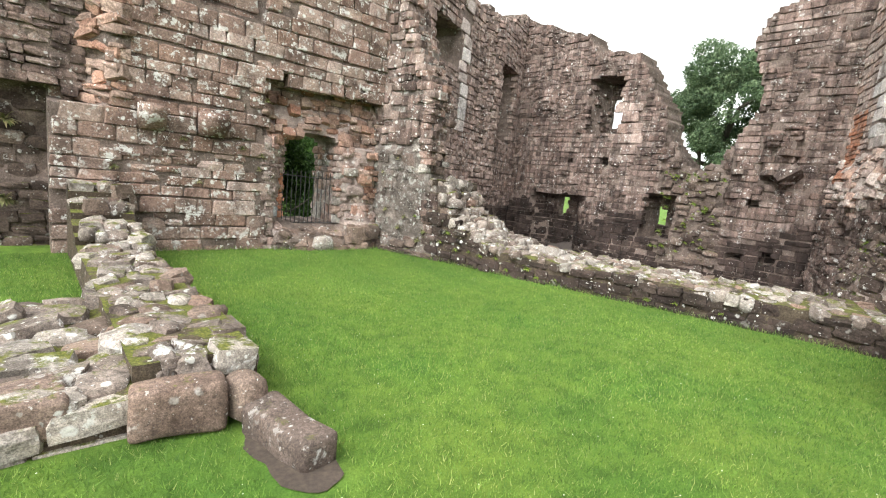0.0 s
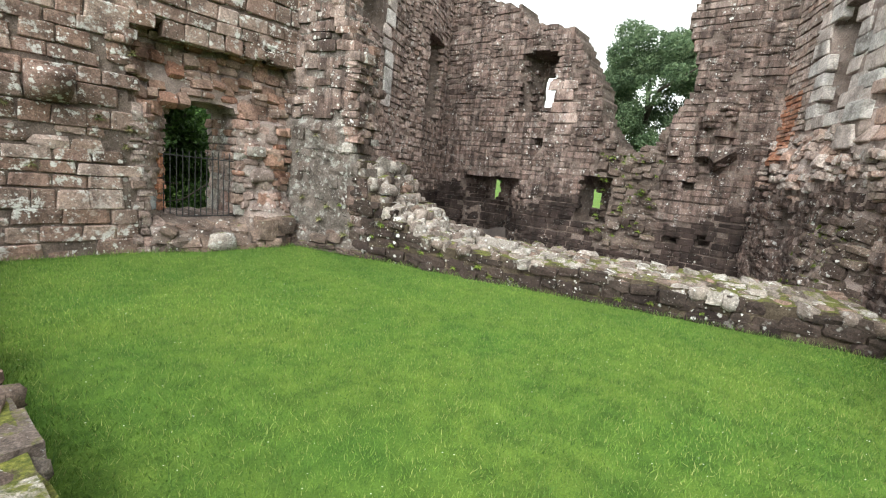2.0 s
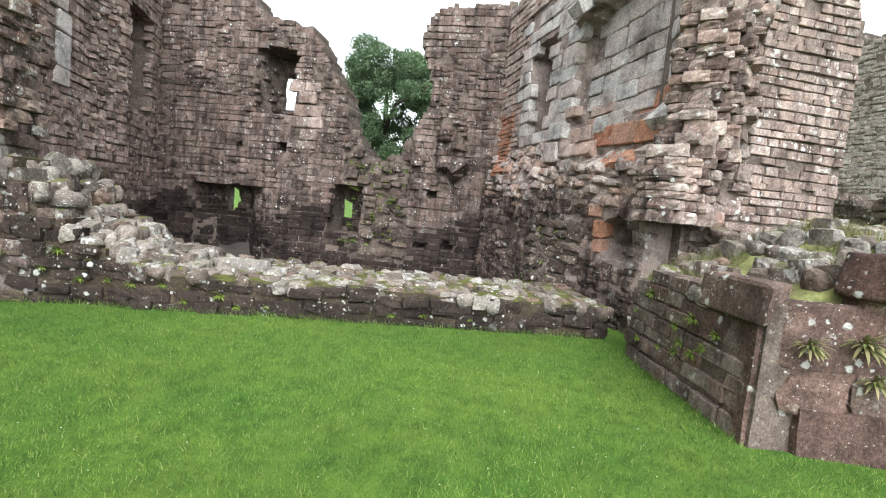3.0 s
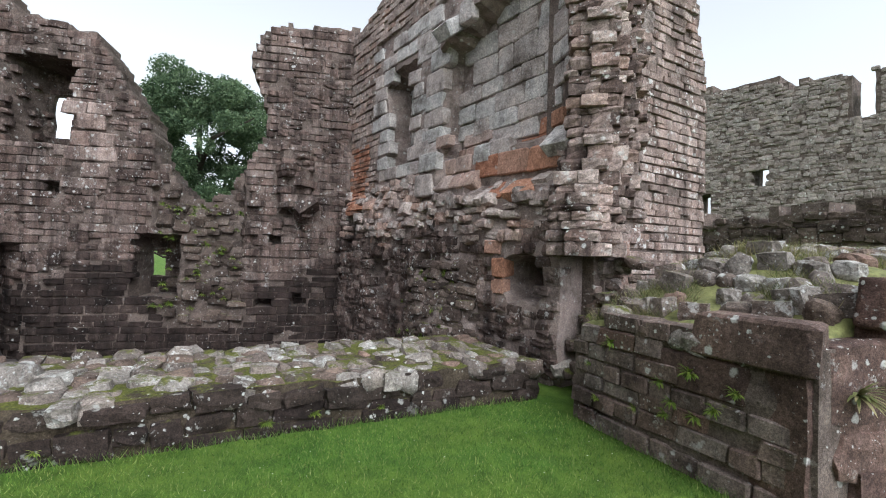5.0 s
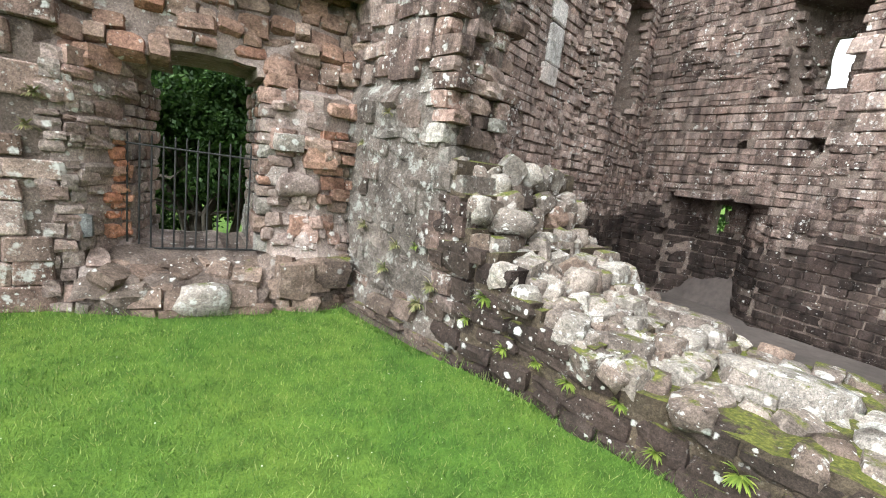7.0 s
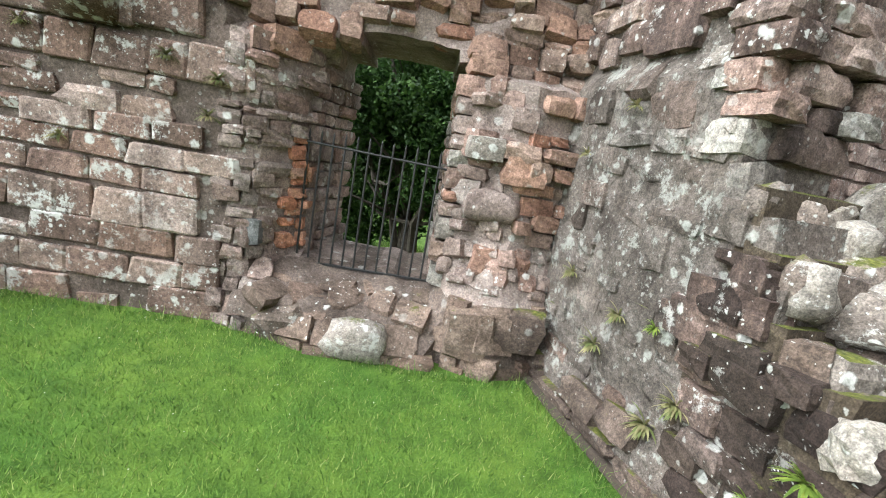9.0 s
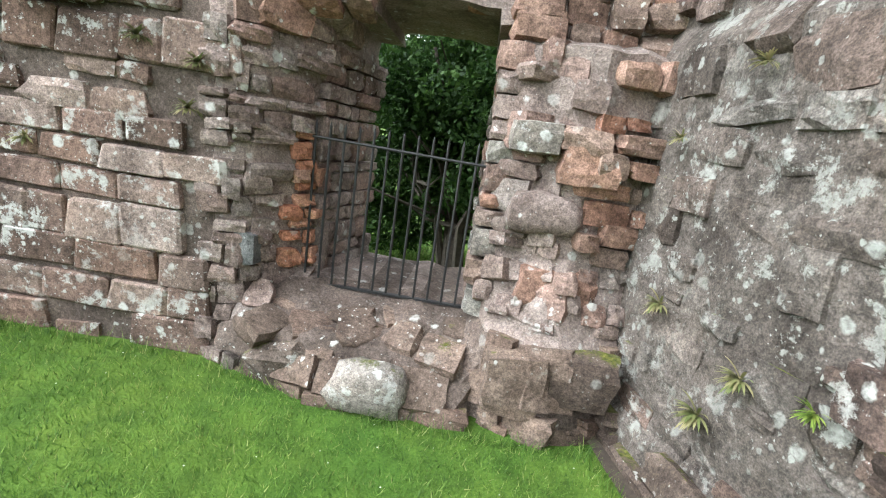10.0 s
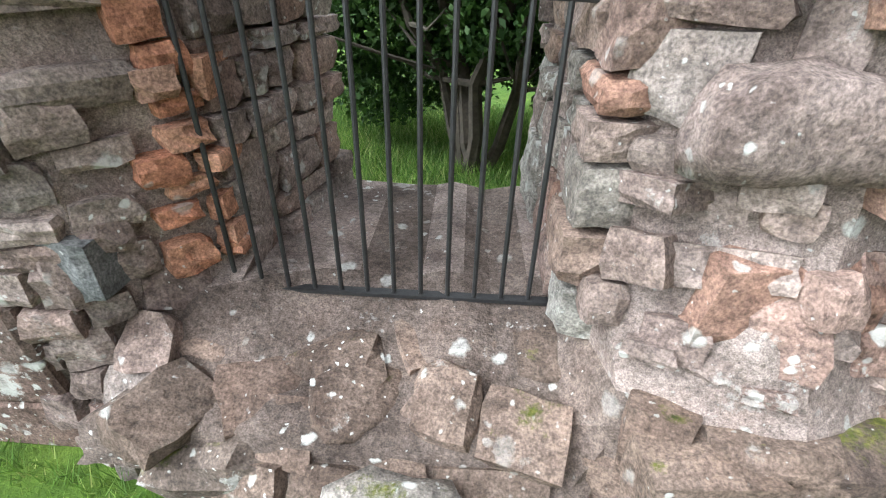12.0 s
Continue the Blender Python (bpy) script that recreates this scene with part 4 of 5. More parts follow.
block_side = wall(
    "wall_block_side", (0.02, 0.02), (-0.52, -3.7), -0.1, 1.4, 1.4, M_SLABRED, "end of the masonry block in large dark red slabs",
    top=lambda u: lerp(u, (0, 1.06), (0.9, 1.1), (1.0, 1.2), (3.6, 1.25)), res=0.13, rough=0.04, near=(0, -0.8), limit=60, seed=42,
    
    zones=[(ANY, M_SLABRED, (0.28, 0.42), (0.4, 0.9), (0.0, 0.04), "rough", 0.014, 0.03)])
block_front.matrix_world = BLOCK
block_side.matrix_world = BLOCK
M_TURF = plain_mat("mossy_turf", (0.08, 0.085, 0.03), (0.26, 0.26, 0.09), 16, 0.95, 0.9)


def mound_z(x, y):
    base = 0.96 + 0.72 * lerp(y, (-4, 1.0), (-1.4, 1.0), (-0.1, 0.0)) * lerp(x, (-0.3, 0.35), (0.4, 0.8), (1.4, 1.0), (2.1, 0.7), (2.6, 0.2))
    return base + 0.1 * noise.noise(Vector((x * 2, y * 2, 3)))


def build_mound():
    xs, ys = np.linspace(0.15, 2.1, 34), np.linspace(-4.1, -0.08, 34)
    vs = [(x, y, mound_z(x, y)) for x in xs for y in ys] + [(x, y, 0.3) for x in xs for y in ys]
    n, N = len(ys), len(xs) * len(ys)
    fs = [(i * n + j, (i + 1) * n + j, (i + 1) * n + j + 1, i * n + j + 1) for i in range(len(xs) - 1) for j in range(n - 1)]
    for i in range(len(xs) - 1):
        fs += [(i * n, i * n + N, (i + 1) * n + N, (i + 1) * n), ((i + 1) * n + n - 1, (i + 1) * n + n - 1 + N, i * n + n - 1 + N, i * n + n - 1)]
    for j in range(n - 1):
        fs += [(j + 1, j + 1 + N, j + N, j), ((len(xs) - 1) * n + j, (len(xs) - 1) * n + j + N, (len(xs) - 1) * n + j + 1 + N, (len(xs) - 1) * n + j + 1)]
    return tagged(new("mound", mesh_of("mound", vs, fs, M_TURF, True)), "overgrown mound of rubble and turf on the block", "mound", kind="structure")


mound = build_mound()
mound.matrix_world = BLOCK
pack(mound, rng, 0.15, 2.05, -3.6, -0.12, 0.17, mound_z, [M_CAP, M_CAP, M_CAP, M_CAP, M_LICHEN, M_SILL], 0.55, 0.6, None, (1, -0.6), 150, 0.2)
worked_slab("red_boulder", "large angular red sandstone block with grey lichen", (-0.9, -9.8, 1.3), 30, (0.4, 0.6, 0.34), M_SLABRED, 0.045, 7, "boulder", 8)

# broken rubble against the fireplace wall and in the passage
scatter(wall_fire, rng, lambda r: (r.uniform(1.2, 2.6), r.uniform(-9.75, -8.95)), lambda x, y: lerp(y, (-9.8, 1.6), (-8.9, 0.1)), (0.14, 0.3), [M_DARK, M_CAP], 70, 0.35, "mixed", 0.6)
rubble_slope = wall(
    "wall_stub_tower", (6.5, -6.0), (5.2, -7.6), PIT_Z - 0.1, 0.3, 0.7, M_DARKMORTAR, "dark mossy stub of wall on the tower floor",
    top=lambda u: lerp(u, (0, -0.3), (0.9, -0.5), (1.0, -0.9), (1.4, -0.9), (1.5, -0.2), (2.7, 0.2)), res=0.15, rough=0.05, seed=44,
    zones=[(ANY, M_DARK, (0.12, 0.2), (0.2, 0.4), (0.0, 0.1), "rough", 0.016, 0.05)])
back_range = wall(
    "wall_middle_range", (11.5, -15.5), (-2.0, -17.5), -0.2, 3.2, 1.0, M_DARKMORTAR, "broken mossy wall beyond the mound",
    top=lambda u: lerp(u, (0, 3.0), (5, 2.6), (9, 2.9), (14, 2.2)) + ragged(u, 0.3, 1.5, 6), res=0.25, rough=0.05, seed=45,
    zones=[(ANY, M_DARK, (0.14, 0.22), (0.25, 0.5), (0.0, 0.09), "rough", 0.016, 0.04)])


# ---- corbels ----
def corbel(x, w):
    bm = bmesh.new()
    prof = [(0.1, 2.4), (-0.3, 2.38), (-0.33, 2.22), (-0.27, 2.08), (-0.12, 1.98), (0.1, 1.96)]
    a = [bm.verts.new((x - w / 2, y, z)) for y, z in prof]
    b = [bm.verts.new((x + w / 2, y, z)) for y, z in prof]
    bm.faces.new(a)
    bm.faces.new(b[::-1])
    for i in range(len(prof)):
        j = (i + 1) % len(prof)
        bm.faces.new((a[j], a[i], b[i], b[j]))
    bmesh.ops.bevel(bm, geom=bm.edges[:], offset=0.03, segments=2, affect="EDGES")
    for v in bm.verts:
        v.co += Vector((noise.noise(v.co * 6), noise.noise(v.co * 6 + Vector((3, 0, 0))), noise.noise(v.co * 6 + Vector((0, 5, 0))))) * 0.025
    me = bpy.data.meshes.new("corbel")
    bm.to_mesh(me)
    bm.free()
    me.materials.append(M_ASHLAR)
    me.shade_smooth()
    tagged(new("corbel", me), "weathered sandstone corbel projecting from the tall wall", "corbel", "corbels in the tall wall")


corbel(-4.72, 0.38)
corbel(-3.82, 0.42)


# ---- iron grille in the window ----
def rod(bm, a, b, r, seg=8):
    a, b = Vector(a), Vector(b)
    q = (b - a).to_track_quat("Z", "Y").to_matrix().to_4x4()
    bmesh.ops.create_cone(bm, cap_ends=True, segments=seg, radius1=r, radius2=r, depth=(b - a).length, matrix=Matrix.Translation((a + b) / 2) @ q)


def box(bm, c, s, m=None):
    t = Matrix.Translation(c) @ Matrix.Diagonal((*s, 1))
    return bmesh.ops.create_cube(bm, size=1.0, matrix=(m @ t) if m else t)


gate = tagged(new("iron_grille"), "black iron railing grille standing in the window opening", "grille")
gate.location = (-1.825, 0.34, 0.46)
GX0, GX1 = -0.56, 0.57
bm = bmesh.new()
box(bm, (0, 0, 0.02), (GX1 - GX0 + 0.06, 0.035, 0.014))
part("bottom_rail", bm, M_IRON, gate)
bm = bmesh.new()
rod(bm, (GX0 - 0.03, 0, 0.985), (GX1 + 0.1, 0, 0.95), 0.009)
part("top_rail", bm, M_IRON, gate)
for i in range(13):
    x = GX0 + (GX1 - GX0) * i / 12
    bm = bmesh.new()
    rod(bm, (x, 0, 0.02), (x, 0.004, 1.06), 0.0085)
    bmesh.ops.create_cone(bm, cap_ends=True, segments=8, radius1=0.0085, radius2=0.001, depth=0.03, matrix=Matrix.Translation((x, 0.004, 1.075)))
    part("bar", bm, M_IRON, gate)

# sill stones beneath and behind the grille


def sill_z(x, y):
    return lerp(y, (-0.3, 0.16), (-0.12, 0.31), (0.1, 0.355), (0.3, 0.395), (1.3, 0.42))


def mortar_bed():
    """Pebbly mortar in which the sill stones are bedded."""
    nx, ny = 48, 56
    vs, fs = [], []
    for i in range(nx + 1):
        for j in range(ny + 1):
            y = -0.16 + 1.38 * j / ny
            x0, x1 = lerp(y, (-0.16, -2.75), (0.3, -2.4), (1.2, -2.3)), -1.22
            x = x0 + (x1 - x0) * i / nx
            edge = i in (0, nx) or j in (0, ny)
            bump = 0.016 * noise.noise(Vector((x * 9, y * 9, 1))) + 0.008 * noise.noise(Vector((x * 31, y * 31, 5)))
            vs.append((x, y, sill_z(x, y) + bump - (0.14 if edge else 0.0)))
    for i in range(nx):
        for j in range(ny):
            k = i * (ny + 1) + j
            fs.append((k, k + ny + 1, k + ny + 2, k + 1))
    ob = new("mortar_bed", mesh_of("mortar_bed", vs, fs, M_DARKMORTAR, True))
    ob.parent = wall_back


mortar_bed()
pack(wall_back, rng, -2.66, -1.24, -0.16, 0.24, 0.2, lambda x, y: sill_z(x, y) - 0.03, [M_SILL], 0.2, 1.0, None, (-1.8, 0.2), 40, 0.0, 0.05, 0.36)
pack(wall_back, rng, -2.4, -1.28, 0.32, 1.2, 0.22, lambda x, y: sill_z(x, y) - 0.045, [M_SILL, M_PINKRUB], 0.22, 1.0, None, (-1.8, 0.2), 50, 0.0, 0.03)
jamb = []
z = 0.5
while z < 2.0:
    h, y = rng.uniform(0.09, 0.2), 0.12
    while y < 1.15:
        w = rng.uniform(0.12, 0.3)
        jamb.append((frame_matrix((-1.2 + rng.normal(0, 0.012), y + w / 2, z + h / 2), (0, 1, 0), (1, 0, 0), (0, 0, 1), (w - 0.015, 0.2, h - 0.015)), "rough", int(rng.integers(12)), (M_PINKRUB, M_PINKRUB, M_REDRUB, M_LICHEN)[int(rng.integers(4))]))
        y += w
    z += h
z = 0.44
while z < 2.0:
    h, y = rng.uniform(0.07, 0.16), 0.42
    while y < 1.12:
        w = rng.uniform(0.12, 0.28)
        x = lerp(y + w / 2, (0.4, -2.46), (1.15, -2.27)) + rng.normal(0, 0.012)
        jamb.append((frame_matrix((x, y + w / 2, z + h / 2), (0.24, 0.97, 0), (0.97, -0.24, 0), (0, 0, 1), (w - 0.012, 0.2, h - 0.012)), "rough", int(rng.integers(12)), M_PINKRUB))
        y += w
    z += h
lay(wall_back, jamb, (-1.8, 0.6), 110)


# ---- garden bench ----
def bench():
    top = tagged(new("garden_bench"), "weathered pale oak garden bench with slatted back", "bench")
    top.matrix_world = pose(-7.95, -1.65, 0.02, 0, 0, 6)
    W, D = 1.6, 0.55

    def piece(name, c, s, tilt=0.0):
        b = bmesh.new()
        box(b, (0, 0, 0), s)
        bmesh.ops.bevel(b, geom=b.edges[:], offset=0.006, segments=1, affect="EDGES")
        o = part(name, b, M_WOOD, top)
        o.matrix_local = pose(*c, tilt)

    for sx in (-1, 1):
        piece("leg", (sx * (W / 2 - 0.03), -D / 2 + 0.03, 0.3), (0.06, 0.06, 0.6))
        piece("leg", (sx * (W / 2 - 0.03), D / 2, 0.45), (0.06, 0.06, 0.9), -6)
        piece("armrest", (sx * (W / 2 - 0.03), 0, 0.62), (0.08, D + 0.06, 0.045))
        piece("side_rail", (sx * (W / 2 - 0.03), 0, 0.38), (0.045, D, 0.07))
    for k in range(5):
        piece("seat_slat", (0, -D / 2 + 0.04 + k * 0.11, 0.43), (W - 0.06, 0.09, 0.025))
    piece("front_rail", (0, -D / 2 + 0.05, 0.38), (W - 0.1, 0.035, 0.07))
    piece("top_rail", (0, D / 2 + 0.04, 0.88), (W, 0.045, 0.09), -6)
    piece("lower_rail", (0, D / 2 - 0.0, 0.5), (W - 0.1, 0.035, 0.06), -6)
    for k in range(15):
        piece("back_slat", (-W / 2 + 0.12 + k * (W - 0.24) / 14, D / 2 + 0.02, 0.69), (0.05, 0.016, 0.34), -6)


bench()


# ---- sign on the tower side wall ----
def sign():
    d = (Vector((*S1, 0)) - Vector((*S0, 0))).normalized()
    c = Vector((*S0, 0)) + d * 2.8 + Vector((d.y, -d.x, 0)) * 0.09
    top = tagged(new("wall_sign"), "small dark green notice plate on the tower wall", "sign")
    top.matrix_world = pose(c.x, c.y, 1.4, 0, 0, math.degrees(math.atan2(d.y, d.x)))
    b = bmesh.new()
    box(b, (0, 0, 0), (0.5, 0.02, 0.22))
    bmesh.ops.bevel(b, geom=b.edges[:], offset=0.004, segments=1, affect="EDGES")
    part("plate", b, plain_mat("green_plate", (0.03, 0.07, 0.06), (0.05, 0.1, 0.08), 30, 0.5), top)
    pale = plain_mat("pale_lettering", (0.5, 0.52, 0.48), (0.6, 0.62, 0.58), 30, 0.6)
    for z, w in ((0.06, 0.38), (0.01, 0.32), (-0.05, 0.36)):
        b = bmesh.new()
        box(b, (0, -0.0125, z), (w, 0.004, 0.018))
        part("text_line", b, pale, top)


sign()


# ---- plants ----
def leaf_cloud(name, centres, count, size, mat, rng, parent, droop=0.2):
    """A crown of many small bent leaves in uneven clumps. centres: (x, y, z, rx, ry, rz)."""
    c = np.array(centres)
    vol = c[:, 3] * c[:, 4] * c[:, 5]
    which = rng.choice(len(c), count, p=vol / vol.sum())
    d = rng.normal(size=(count, 3))
    d /= np.linalg.norm(d, axis=1, keepdims=True)
    r = rng.uniform(0.35, 1.0, count) ** 0.5
    clump = np.array([noise.noise(Vector(q) * 2.6 + Vector((w, 0, 0))) for q, w in zip(d, which)])
    r = r * (1 + 0.35 * clump)
    pos = c[which, :3] + d * r[:, None] * c[which, 3:]
    ax = rng.normal(size=(count, 3)) + np.array([0, 0, -droop])
    ax /= np.linalg.norm(ax, axis=1, keepdims=True)
    sd = np.cross(ax, rng.normal(size=(count, 3)))
    sd /= np.linalg.norm(sd, axis=1, keepdims=True)
    s = size * rng.uniform(0.6, 1.4, (count, 1))
    nrm = np.cross(ax, sd)
    v = np.stack([pos - ax * s * 0.5, pos + sd * s * 0.28 + nrm * s * 0.08, pos + ax * s * 0.6, pos - sd * s * 0.28 + nrm * s * 0.08], 1).reshape(-1, 3)
    me = bpy.data.meshes.new(name)
    me.vertices.add(len(v))
    me.vertices.foreach_set("co", v.ravel())
    me.loops.add(count * 4)
    me.loops.foreach_set("vertex_index", np.arange(count * 4))
    me.polygons.add(count)
    me.polygons.foreach_set("loop_start", np.arange(0, count * 4, 4))
    me.update(calc_edges=True)
    me.validate()
    me.materials.append(mat)
    ob = new(name, me)
    ob.parent = parent
    return ob


def limb(bm, pts, r0, r1, seg=7):
    rings = []
    for k, p in enumerate(pts):
        p = Vector(p)
        way = (Vector(pts[min(k + 1, len(pts) - 1)]) - Vector(pts[max(k - 1, 0)])).normalized()
        a = way.orthogonal().normalized()
        b = way.cross(a)
        r = r0 + (r1 - r0) * k / (len(pts) - 1)
        rings.append([bm.verts.new(p + (a * math.cos(2 * math.pi * i / seg) + b * math.sin(2 * math.pi * i / seg)) * r * (1 + 0.1 * math.sin(3 * i + k))) for i in range(seg)])
    for q, w in zip(rings, rings[1:]):
        for i in range(seg):
            bm.faces.new((q[i], q[(i + 1) % seg], w[(i + 1) % seg], w[i]))


def tree(label, base, stems, clumps, leaves, size, mat, seed):
    r = np.random.default_rng(seed)
    top = tagged(new("tree"), label, "tree")
    top.location = base
    bm = bmesh.new()
    for k, (tip, r0) in enumerate(stems):
        a, t = Vector((0.12 * math.cos(k * 2.1), 0.12 * math.sin(k * 2.1), -0.2)), Vector(tip)
        mid = [a.lerp(t, f) + Vector(r.normal(0, 0.06 * t.length * f * (1 - f) * 2, 3)) for f in (0.15, 0.35, 0.55, 0.78)]
        limb(bm, [a, *mid, t], r0, r0 * 0.25)
        for j in range(4):
            s = mid[1 + j % 3]
            e = s + Vector((*r.normal(0, 0.2 * t.length, 2), abs(r.normal(0.2, 0.12)) * t.length))
            limb(bm, [s, s.lerp(e, 0.5) + Vector(r.normal(0, 0.05 * t.length, 3)), e], r0 * 0.4, r0 * 0.08, 5)
    part("trunk", bm, M_BARK, top)
    leaf_cloud("crown", clumps, leaves, size, mat, r, top)
    return top


def clumps_in(r, n, c, rad, s):
    out = []
    for _ in range(n):
        d = r.normal(size=3)
        d /= np.linalg.norm(d)
        q = r.uniform(0.3, 1.0)
        k = r.uniform(0.65, 1.3) * s
        out.append((c[0] + d[0] * rad[0] * q, c[1] + d[1] * rad[1] * q, c[2] + d[2] * rad[2] * q, k, k, k * 0.75))
    return out


tr = np.random.default_rng(77)
tree("dark leafy multi-stemmed tree outside the gated window", (-1.5, 5.6, -1.15),
     [((-0.9, 0.1, 4.2), 0.13), ((-0.2, 0.3, 4.8), 0.15), ((0.5, 0.2, 4.4), 0.13), ((1.1, -0.1, 3.9), 0.11), ((-1.6, 0.4, 3.8), 0.1)],
     clumps_in(tr, 110, (0, 0.9, 2.85), (3.4, 1.2, 2.6), 0.72), 150000, 0.1, M_LEAF_DARK, 5)
tree("tall leafy sycamore rising behind the broken tower", (18.5, -0.6, -0.5),
     [((0.3, 0.2, 7.4), 0.34), ((0.8, -0.9, 5.8), 0.2), ((-0.6, 1.0, 6.0), 0.2)],
     clumps_in(tr, 110, (0, 0.2, 6.5), (3.3, 3.6, 3.4), 0.62), 130000, 0.1, M_LEAF, 6)
for k, (bx, by, h) in enumerate(((-6.5, 11, 5.5), (3.5, 12, 6.5), (7.5, 15, 7), (22, 8, 6))):
    tree("leafy hedgerow tree in the field outside the ruin", (bx, by, -0.9), [((0.2, 0.1, h * 0.8), 0.2), ((-0.8, 0.4, h * 0.6), 0.14)],
         clumps_in(tr, 30, (0, 0, h * 0.6), (2.4, 2.4, h * 0.4), 0.9), 16000, 0.2, M_LEAF_DARK, 10 + k)


def blades(name, xy, height, width, mat, rng, zf, label, lean=0.5):
    n = len(xy)
    h = height[0] + (height[1] - height[0]) * rng.random(n)
    a = rng.uniform(0, 2 * math.pi, n)
    w = width * rng.uniform(0.6, 1.3, n)
    z = np.array([zf(x, y) for x, y in xy])
    b = np.c_[xy, z - 0.004]
    side = np.c_[np.cos(a), np.sin(a), np.zeros(n)] * w[:, None]
    bend = rng.normal(0, lean, (n, 2)) * h[:, None]
    tip = b + np.c_[bend, h]
    v = np.stack([b - side, b + side, tip], 1).reshape(-1, 3)
    me = bpy.data.meshes.new(name)
    me.vertices.add(len(v))
    me.vertices.foreach_set("co", v.ravel())
    me.loops.add(n * 3)
    me.loops.foreach_set("vertex_index", np.arange(n * 3))
    me.polygons.add(n)
    me.polygons.foreach_set("loop_start", np.arange(0, n * 3, 3))
    me.update(calc_edges=True)
    me.materials.append(mat)
    return tagged(new(name, me), label, "grass", kind="stuff")


gr = np.random.default_rng(5)


def lawn_points(n, x0, x1, y0, y1, test):
    p = np.c_[gr.uniform(x0, x1, n), gr.uniform(y0, y1, n)]
    return p[[test(x, y) for x, y in p]]


def on_lawn(x, y):
    if abs(x + 5.04) < 0.22 and -6.95 < y < -5.9:
        return False
    if -5.98 < y < -3.95 and x < -5.0:
        return False
    if abs(x - cross_mid(y)) < 0.42 and y > -6.0:
        return False
    q = BLOCK_INV @ Vector((x, y, 0))
    if q.y < 0.04 and q.x > -0.03 + 0.15 * q.y:
        return False
    q = PIER_INV @ Vector((x, y, 0))
    if q.x > -0.08 - (0.2 if -1.6 < q.y < 0 else 0) * gr.random():
        return False
    return y < lerp(x, (-6, 0), (-3, -0.08), (-2.5, -0.2), (-1.6, -0.38), (-0.45, -0.32), (0, 0.1))


blades("lawn_grass", lawn_points(470000, -9.5, 2.0, -10.8, 0.6, on_lawn), (0.018, 0.045), 0.0028, M_BLADE, gr, ground_z, "short mown green grass of the courtyard lawn")
edge = []
for y in np.arange(-8.7, 0.0, 0.004):
    edge.append(pier_xy(-0.05 + gr.normal(0, 0.025) - (0.14 if y > -1.6 else 0), y))
for x in np.arange(-5.0, -0.5, 0.005):
    edge.append((x, lerp(x, (-5.3, -0.06), (-3, -0.1), (-2.5, -0.2), (-1.6, -0.4), (-0.45, -0.36)) + gr.normal(0, 0.025)))
for y in np.arange(-5.7, -0.2, 0.006):
    edge.append((cross_mid(y) + 0.43 + gr.normal(0, 0.03), y))
    edge.append((cross_mid(y) - 0.43 + gr.normal(0, 0.03), y))
for x in np.arange(0.0, 2.1, 0.006):
    q = BLOCK @ Vector((x, 0.05 + gr.normal(0, 0.025), 0))
    edge.append((q.x, q.y))
blades("edge_grass", np.array(edge), (0.04, 0.11), 0.003, M_BLADE, gr, ground_z, "longer grass left along the foot of the walls")
blades("mound_grass", np.array([(x, y) for x, y in zip(gr.uniform(0.2, 2.05, 18000), gr.uniform(-3.6, -0.12, 18000)) if noise.noise(Vector((x * 1.6, y * 1.6, 0))) > -0.02]), (0.05, 0.16), 0.004, M_DRYBLADE, gr, mound_z, "rough dry grass tufts on the mound", 0.6).matrix_world = BLOCK
blades("field_grass", np.c_[gr.uniform(-6, 4, 60000), gr.uniform(2.2, 9, 60000)], (0.1, 0.3), 0.008, M_BLADE, gr, ground_z, "long green grass outside the window")


def fern_mesh(r, leaves, length, mat, width=0.022):
    bm = bmesh.new()
    for _ in range(leaves):
        a, el = r.uniform(-1.5, 1.5), r.uniform(0.1, 1.2)
        way = Vector((math.sin(a) * math.cos(el), -math.cos(a) * math.cos(el), math.sin(el)))
        side = way.cross(Vector((0, 0, 1))).normalized()
        n, L, p = 5, length * r.uniform(0.6, 1.2), Vector((0, 0.02, 0))
        prev = None
        for k in range(n):
            w = width * (0.4, 1.0, 1.1, 0.8, 0.1)[k]
            q = (bm.verts.new(p - side * w), bm.verts.new(p + side * w))
            if prev:
                bm.faces.new((prev[0], prev[1], q[1], q[0]))
            prev = q
            way = (way + Vector((0, 0, -0.28))).normalized()
            p = p + way * L / n
    me = bpy.data.meshes.new("fern")
    bm.to_mesh(me)
    bm.free()
    me.materials.append(mat)
    return me


FERNS = [fern_mesh(gr, int(gr.integers(40, 60)), 0.1, M_FERN, 0.005) for _ in range(4)]
TUFTS = [fern_mesh(gr, int(gr.integers(30, 50)), 0.16, M_DRYBLADE, 0.007) for _ in range(3)]


def plant(meshes, x, y, z, turn, s, label, category, group, base=Matrix()):
    ob = new("fern" if meshes is FERNS else "grass_tuft", meshes[int(gr.integers(len(meshes)))])
    ob.matrix_world = base @ pose(x, y, z, 0, 0, turn) @ Matrix.Scale(s, 4)
    tagged(ob, label, category, group)


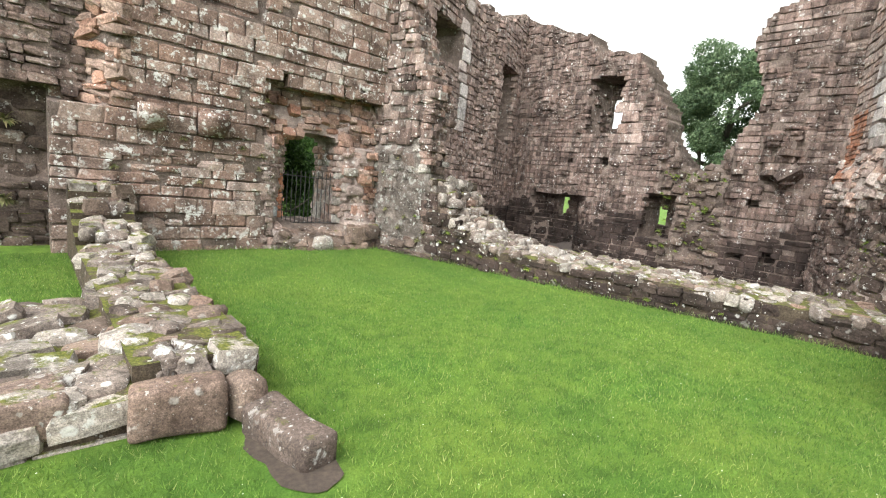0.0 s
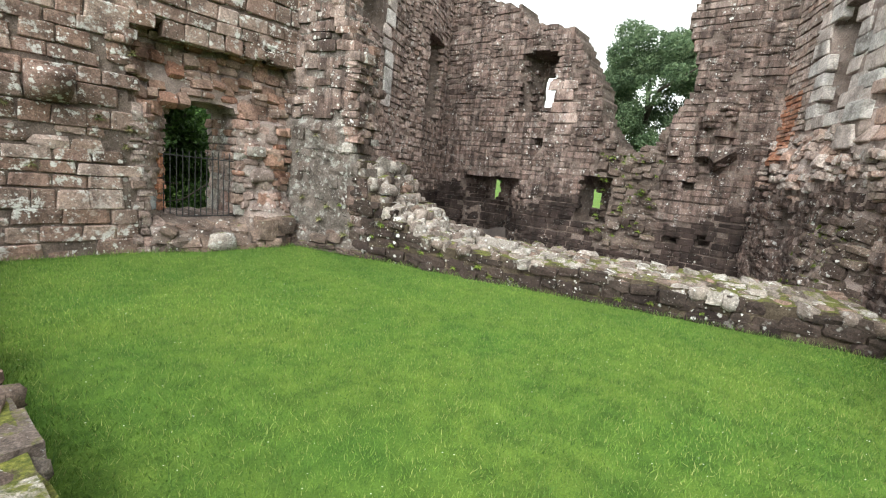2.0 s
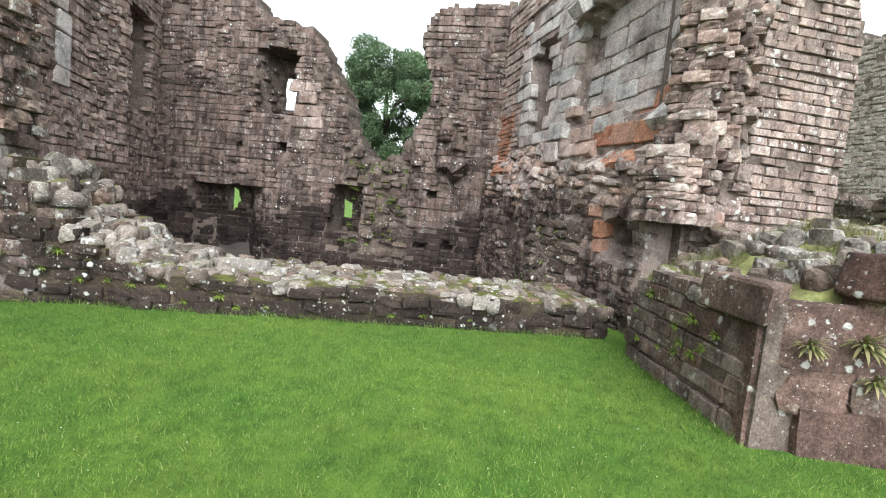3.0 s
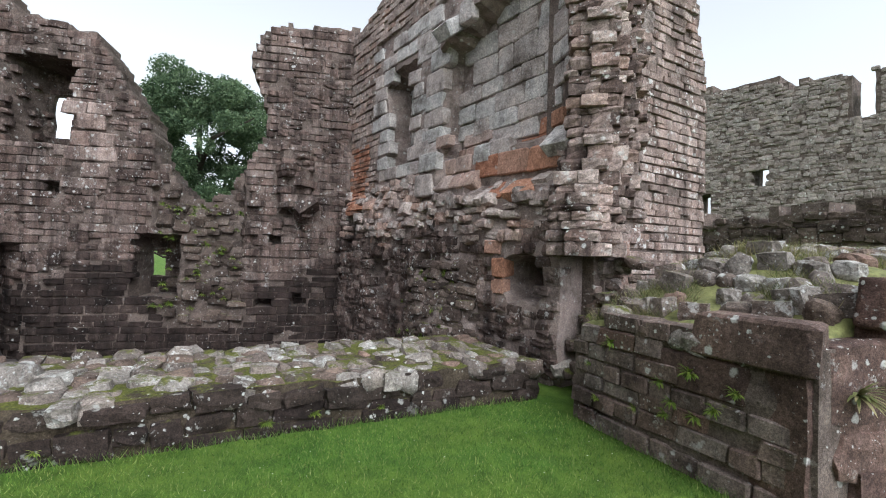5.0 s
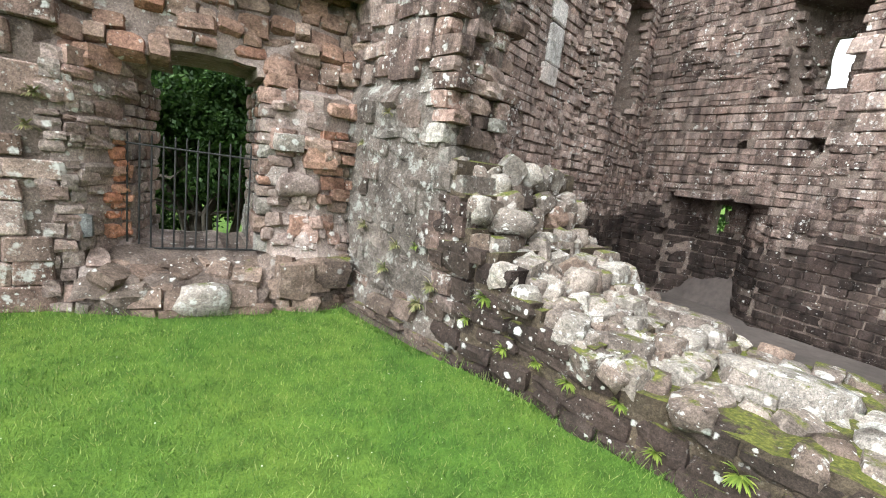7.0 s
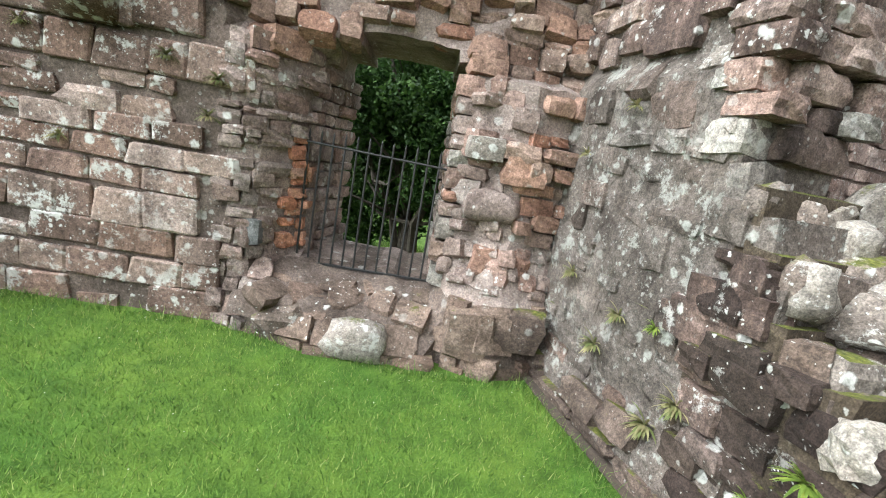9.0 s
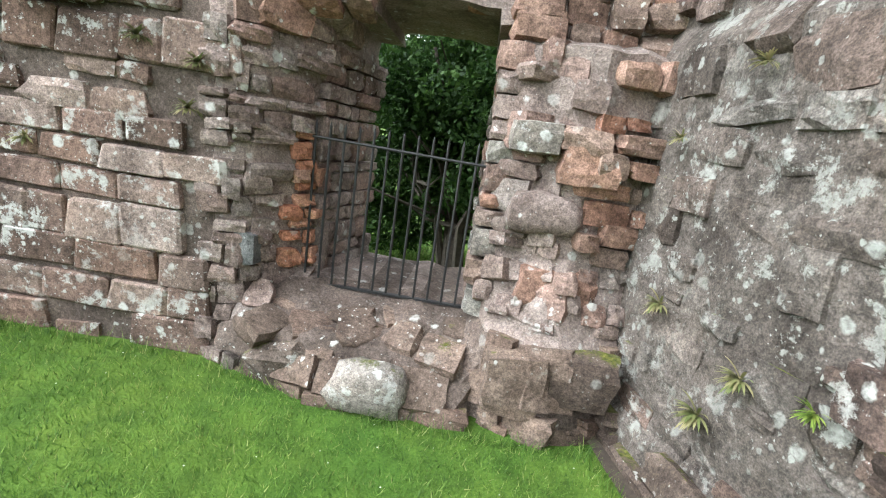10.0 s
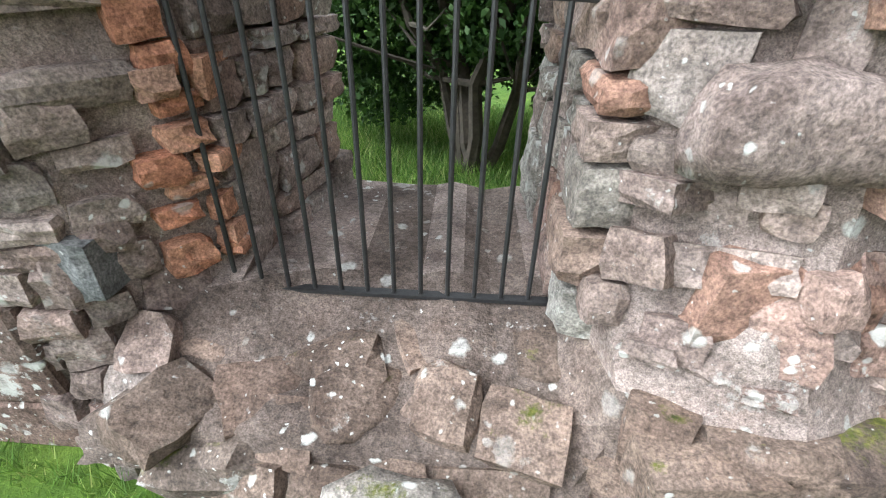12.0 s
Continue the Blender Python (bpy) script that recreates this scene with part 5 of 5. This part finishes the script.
for y, z, s in ((-2.05, 0.62, 1.3), (-2.3, 0.3, 1.0), (-2.6, 0.32, 0.8), (-2.85, 0.28, 1.0), (-3.2, 0.3, 0.9), (-3.45, 0.12, 0.9), (-3.85, 0.22, 1.2), (-4.05, 0.1, 0.9), (-4.4, 0.12, 0.7), (-5.0, 0.18, 0.7), (-5.9, 0.12, 0.9), (-6.3, 0.15, 0.8), (-6.9, 0.14, 0.6), (-1.9, 0.4, 0.9), (-1.2, 0.85, 0.8)):
    plant(FERNS, -0.04, y, z, -90, s, "yellow-green fern rooted in the low wall's joints", "fern", "ferns on the low wall", PIER)
for x, z, s in ((1.58, 0.83, 1.2), (0.8, 0.75, 1.2), (1.05, 0.62, 1.0), (1.0, 0.4, 0.9), (0.75, 0.45, 1.0), (0.45, 0.7, 0.9), (1.3, 0.35, 0.7), (1.75, 0.3, 0.7), (1.85, 0.6, 0.6), (0.95, 0.5, 1.0), (0.6, 0.55, 1.0)):
    plant(FERNS, x, 0.05, z, 180, s, "green fern hanging from the block's joints", "fern", "ferns on the block", BLOCK)
for y, z, s in ((-0.3, 0.8, 1.2), (-0.65, 0.85, 1.5), (-0.75, 0.6, 1.2), (-1.2, 0.55, 0.8), (-1.8, 0.9, 1.1)):
    plant(TUFTS, -0.03 + 0.15 * y, y, z, -90, s, "tuft of yellowing grass hanging on the block", "grass tuft", "tufts on the block", BLOCK)
for y, z, s in ((-0.35, 0.9, 0.8), (-0.75, 0.55, 0.9), (-0.9, 0.8, 0.8), (-1.3, 0.35, 1.0), (-1.45, 0.55, 0.9), (-0.2, 1.7, 0.6), (-0.6, 2.0, 0.6)):
    plant(TUFTS, -0.03, y, z, -90, s, "tuft of dry grass growing from the pier's render", "grass tuft", "tufts on the pier", PIER)
for x, z in ((-3.3, 1.85), (-2.95, 1.75), (-4.25, 1.9), (-5.2, 1.35), (-3.0, 1.5), (-4.0, 1.2), (-2.9, 2.75)):
    plant(TUFTS, x, -0.03, z, 0, 0.8, "tuft of dry grass in the tall wall's joints", "grass tuft", "tufts on the tall wall")
for k in range(9):
    plant(TUFTS, float(gr.uniform(-12, -6.0)), 0.76 - (0.0 if k % 2 else 0.05), float(gr.uniform(0.6, 2.4)), 0, 1.8, "mossy tuft on the dark wall", "grass tuft", "tufts on the dark wall")

# yellow-green growth on the ruined tower wall and the fireplace wall's foot
far_d = Vector((F1[0] - F0[0], F1[1] - F0[1], 0)).normalized()
for k in range(46):
    u, z = float(gr.uniform(6.5, 8.3)), float(gr.uniform(0.2, 2.6))
    c = Vector((*F0, 0)) + far_d * u + Vector((far_d.y, -far_d.x, 0)) * 0.1
    plant(FERNS, c.x, c.y, z, -83, float(gr.uniform(0.8, 1.7)), "yellow-green growth in the broken tower masonry", "plant", "growth on the tower wall")
fire_d = Vector((G1[0] - G0[0], G1[1] - G0[1], 0)).normalized()
for k in range(34):
    u, z = float(gr.uniform(3.6, 5.2)), float(gr.uniform(0.1, 1.4))
    c = Vector((*G0, 0)) + fire_d * u + Vector((fire_d.y, -fire_d.x, 0)) * (0.82 - 0.35 * z)
    plant(FERNS, c.x, c.y, z, 180, float(gr.uniform(0.7, 1.4)), "mossy growth at the fireplace wall's foot", "plant", "growth on the fireplace wall")


# ---- clover flowers in the lawn ----
def clover(n):
    pts = lawn_points(n, -8, 1.9, -9, -0.2, on_lawn)
    vs, fs = [], []
    for x, y in pts:
        r, z = gr.uniform(0.0025, 0.005), gr.uniform(0.026, 0.036)
        k = len(vs)
        vs += [(x + r * math.cos(a), y + r * math.sin(a), z) for a in np.arange(6) * math.pi / 3] + [(x, y, z + r * 0.7)]
        fs += [(k + i, k + (i + 1) % 6, k + 6) for i in range(6)]
    tagged(new("clover_flowers", mesh_of("clover_flowers", vs, fs, plain_mat("white_clover", (0.55, 0.56, 0.48), (0.75, 0.75, 0.68), 200))), "scattered small white clover flowers in the lawn", "flowers", kind="stuff")


clover(700)
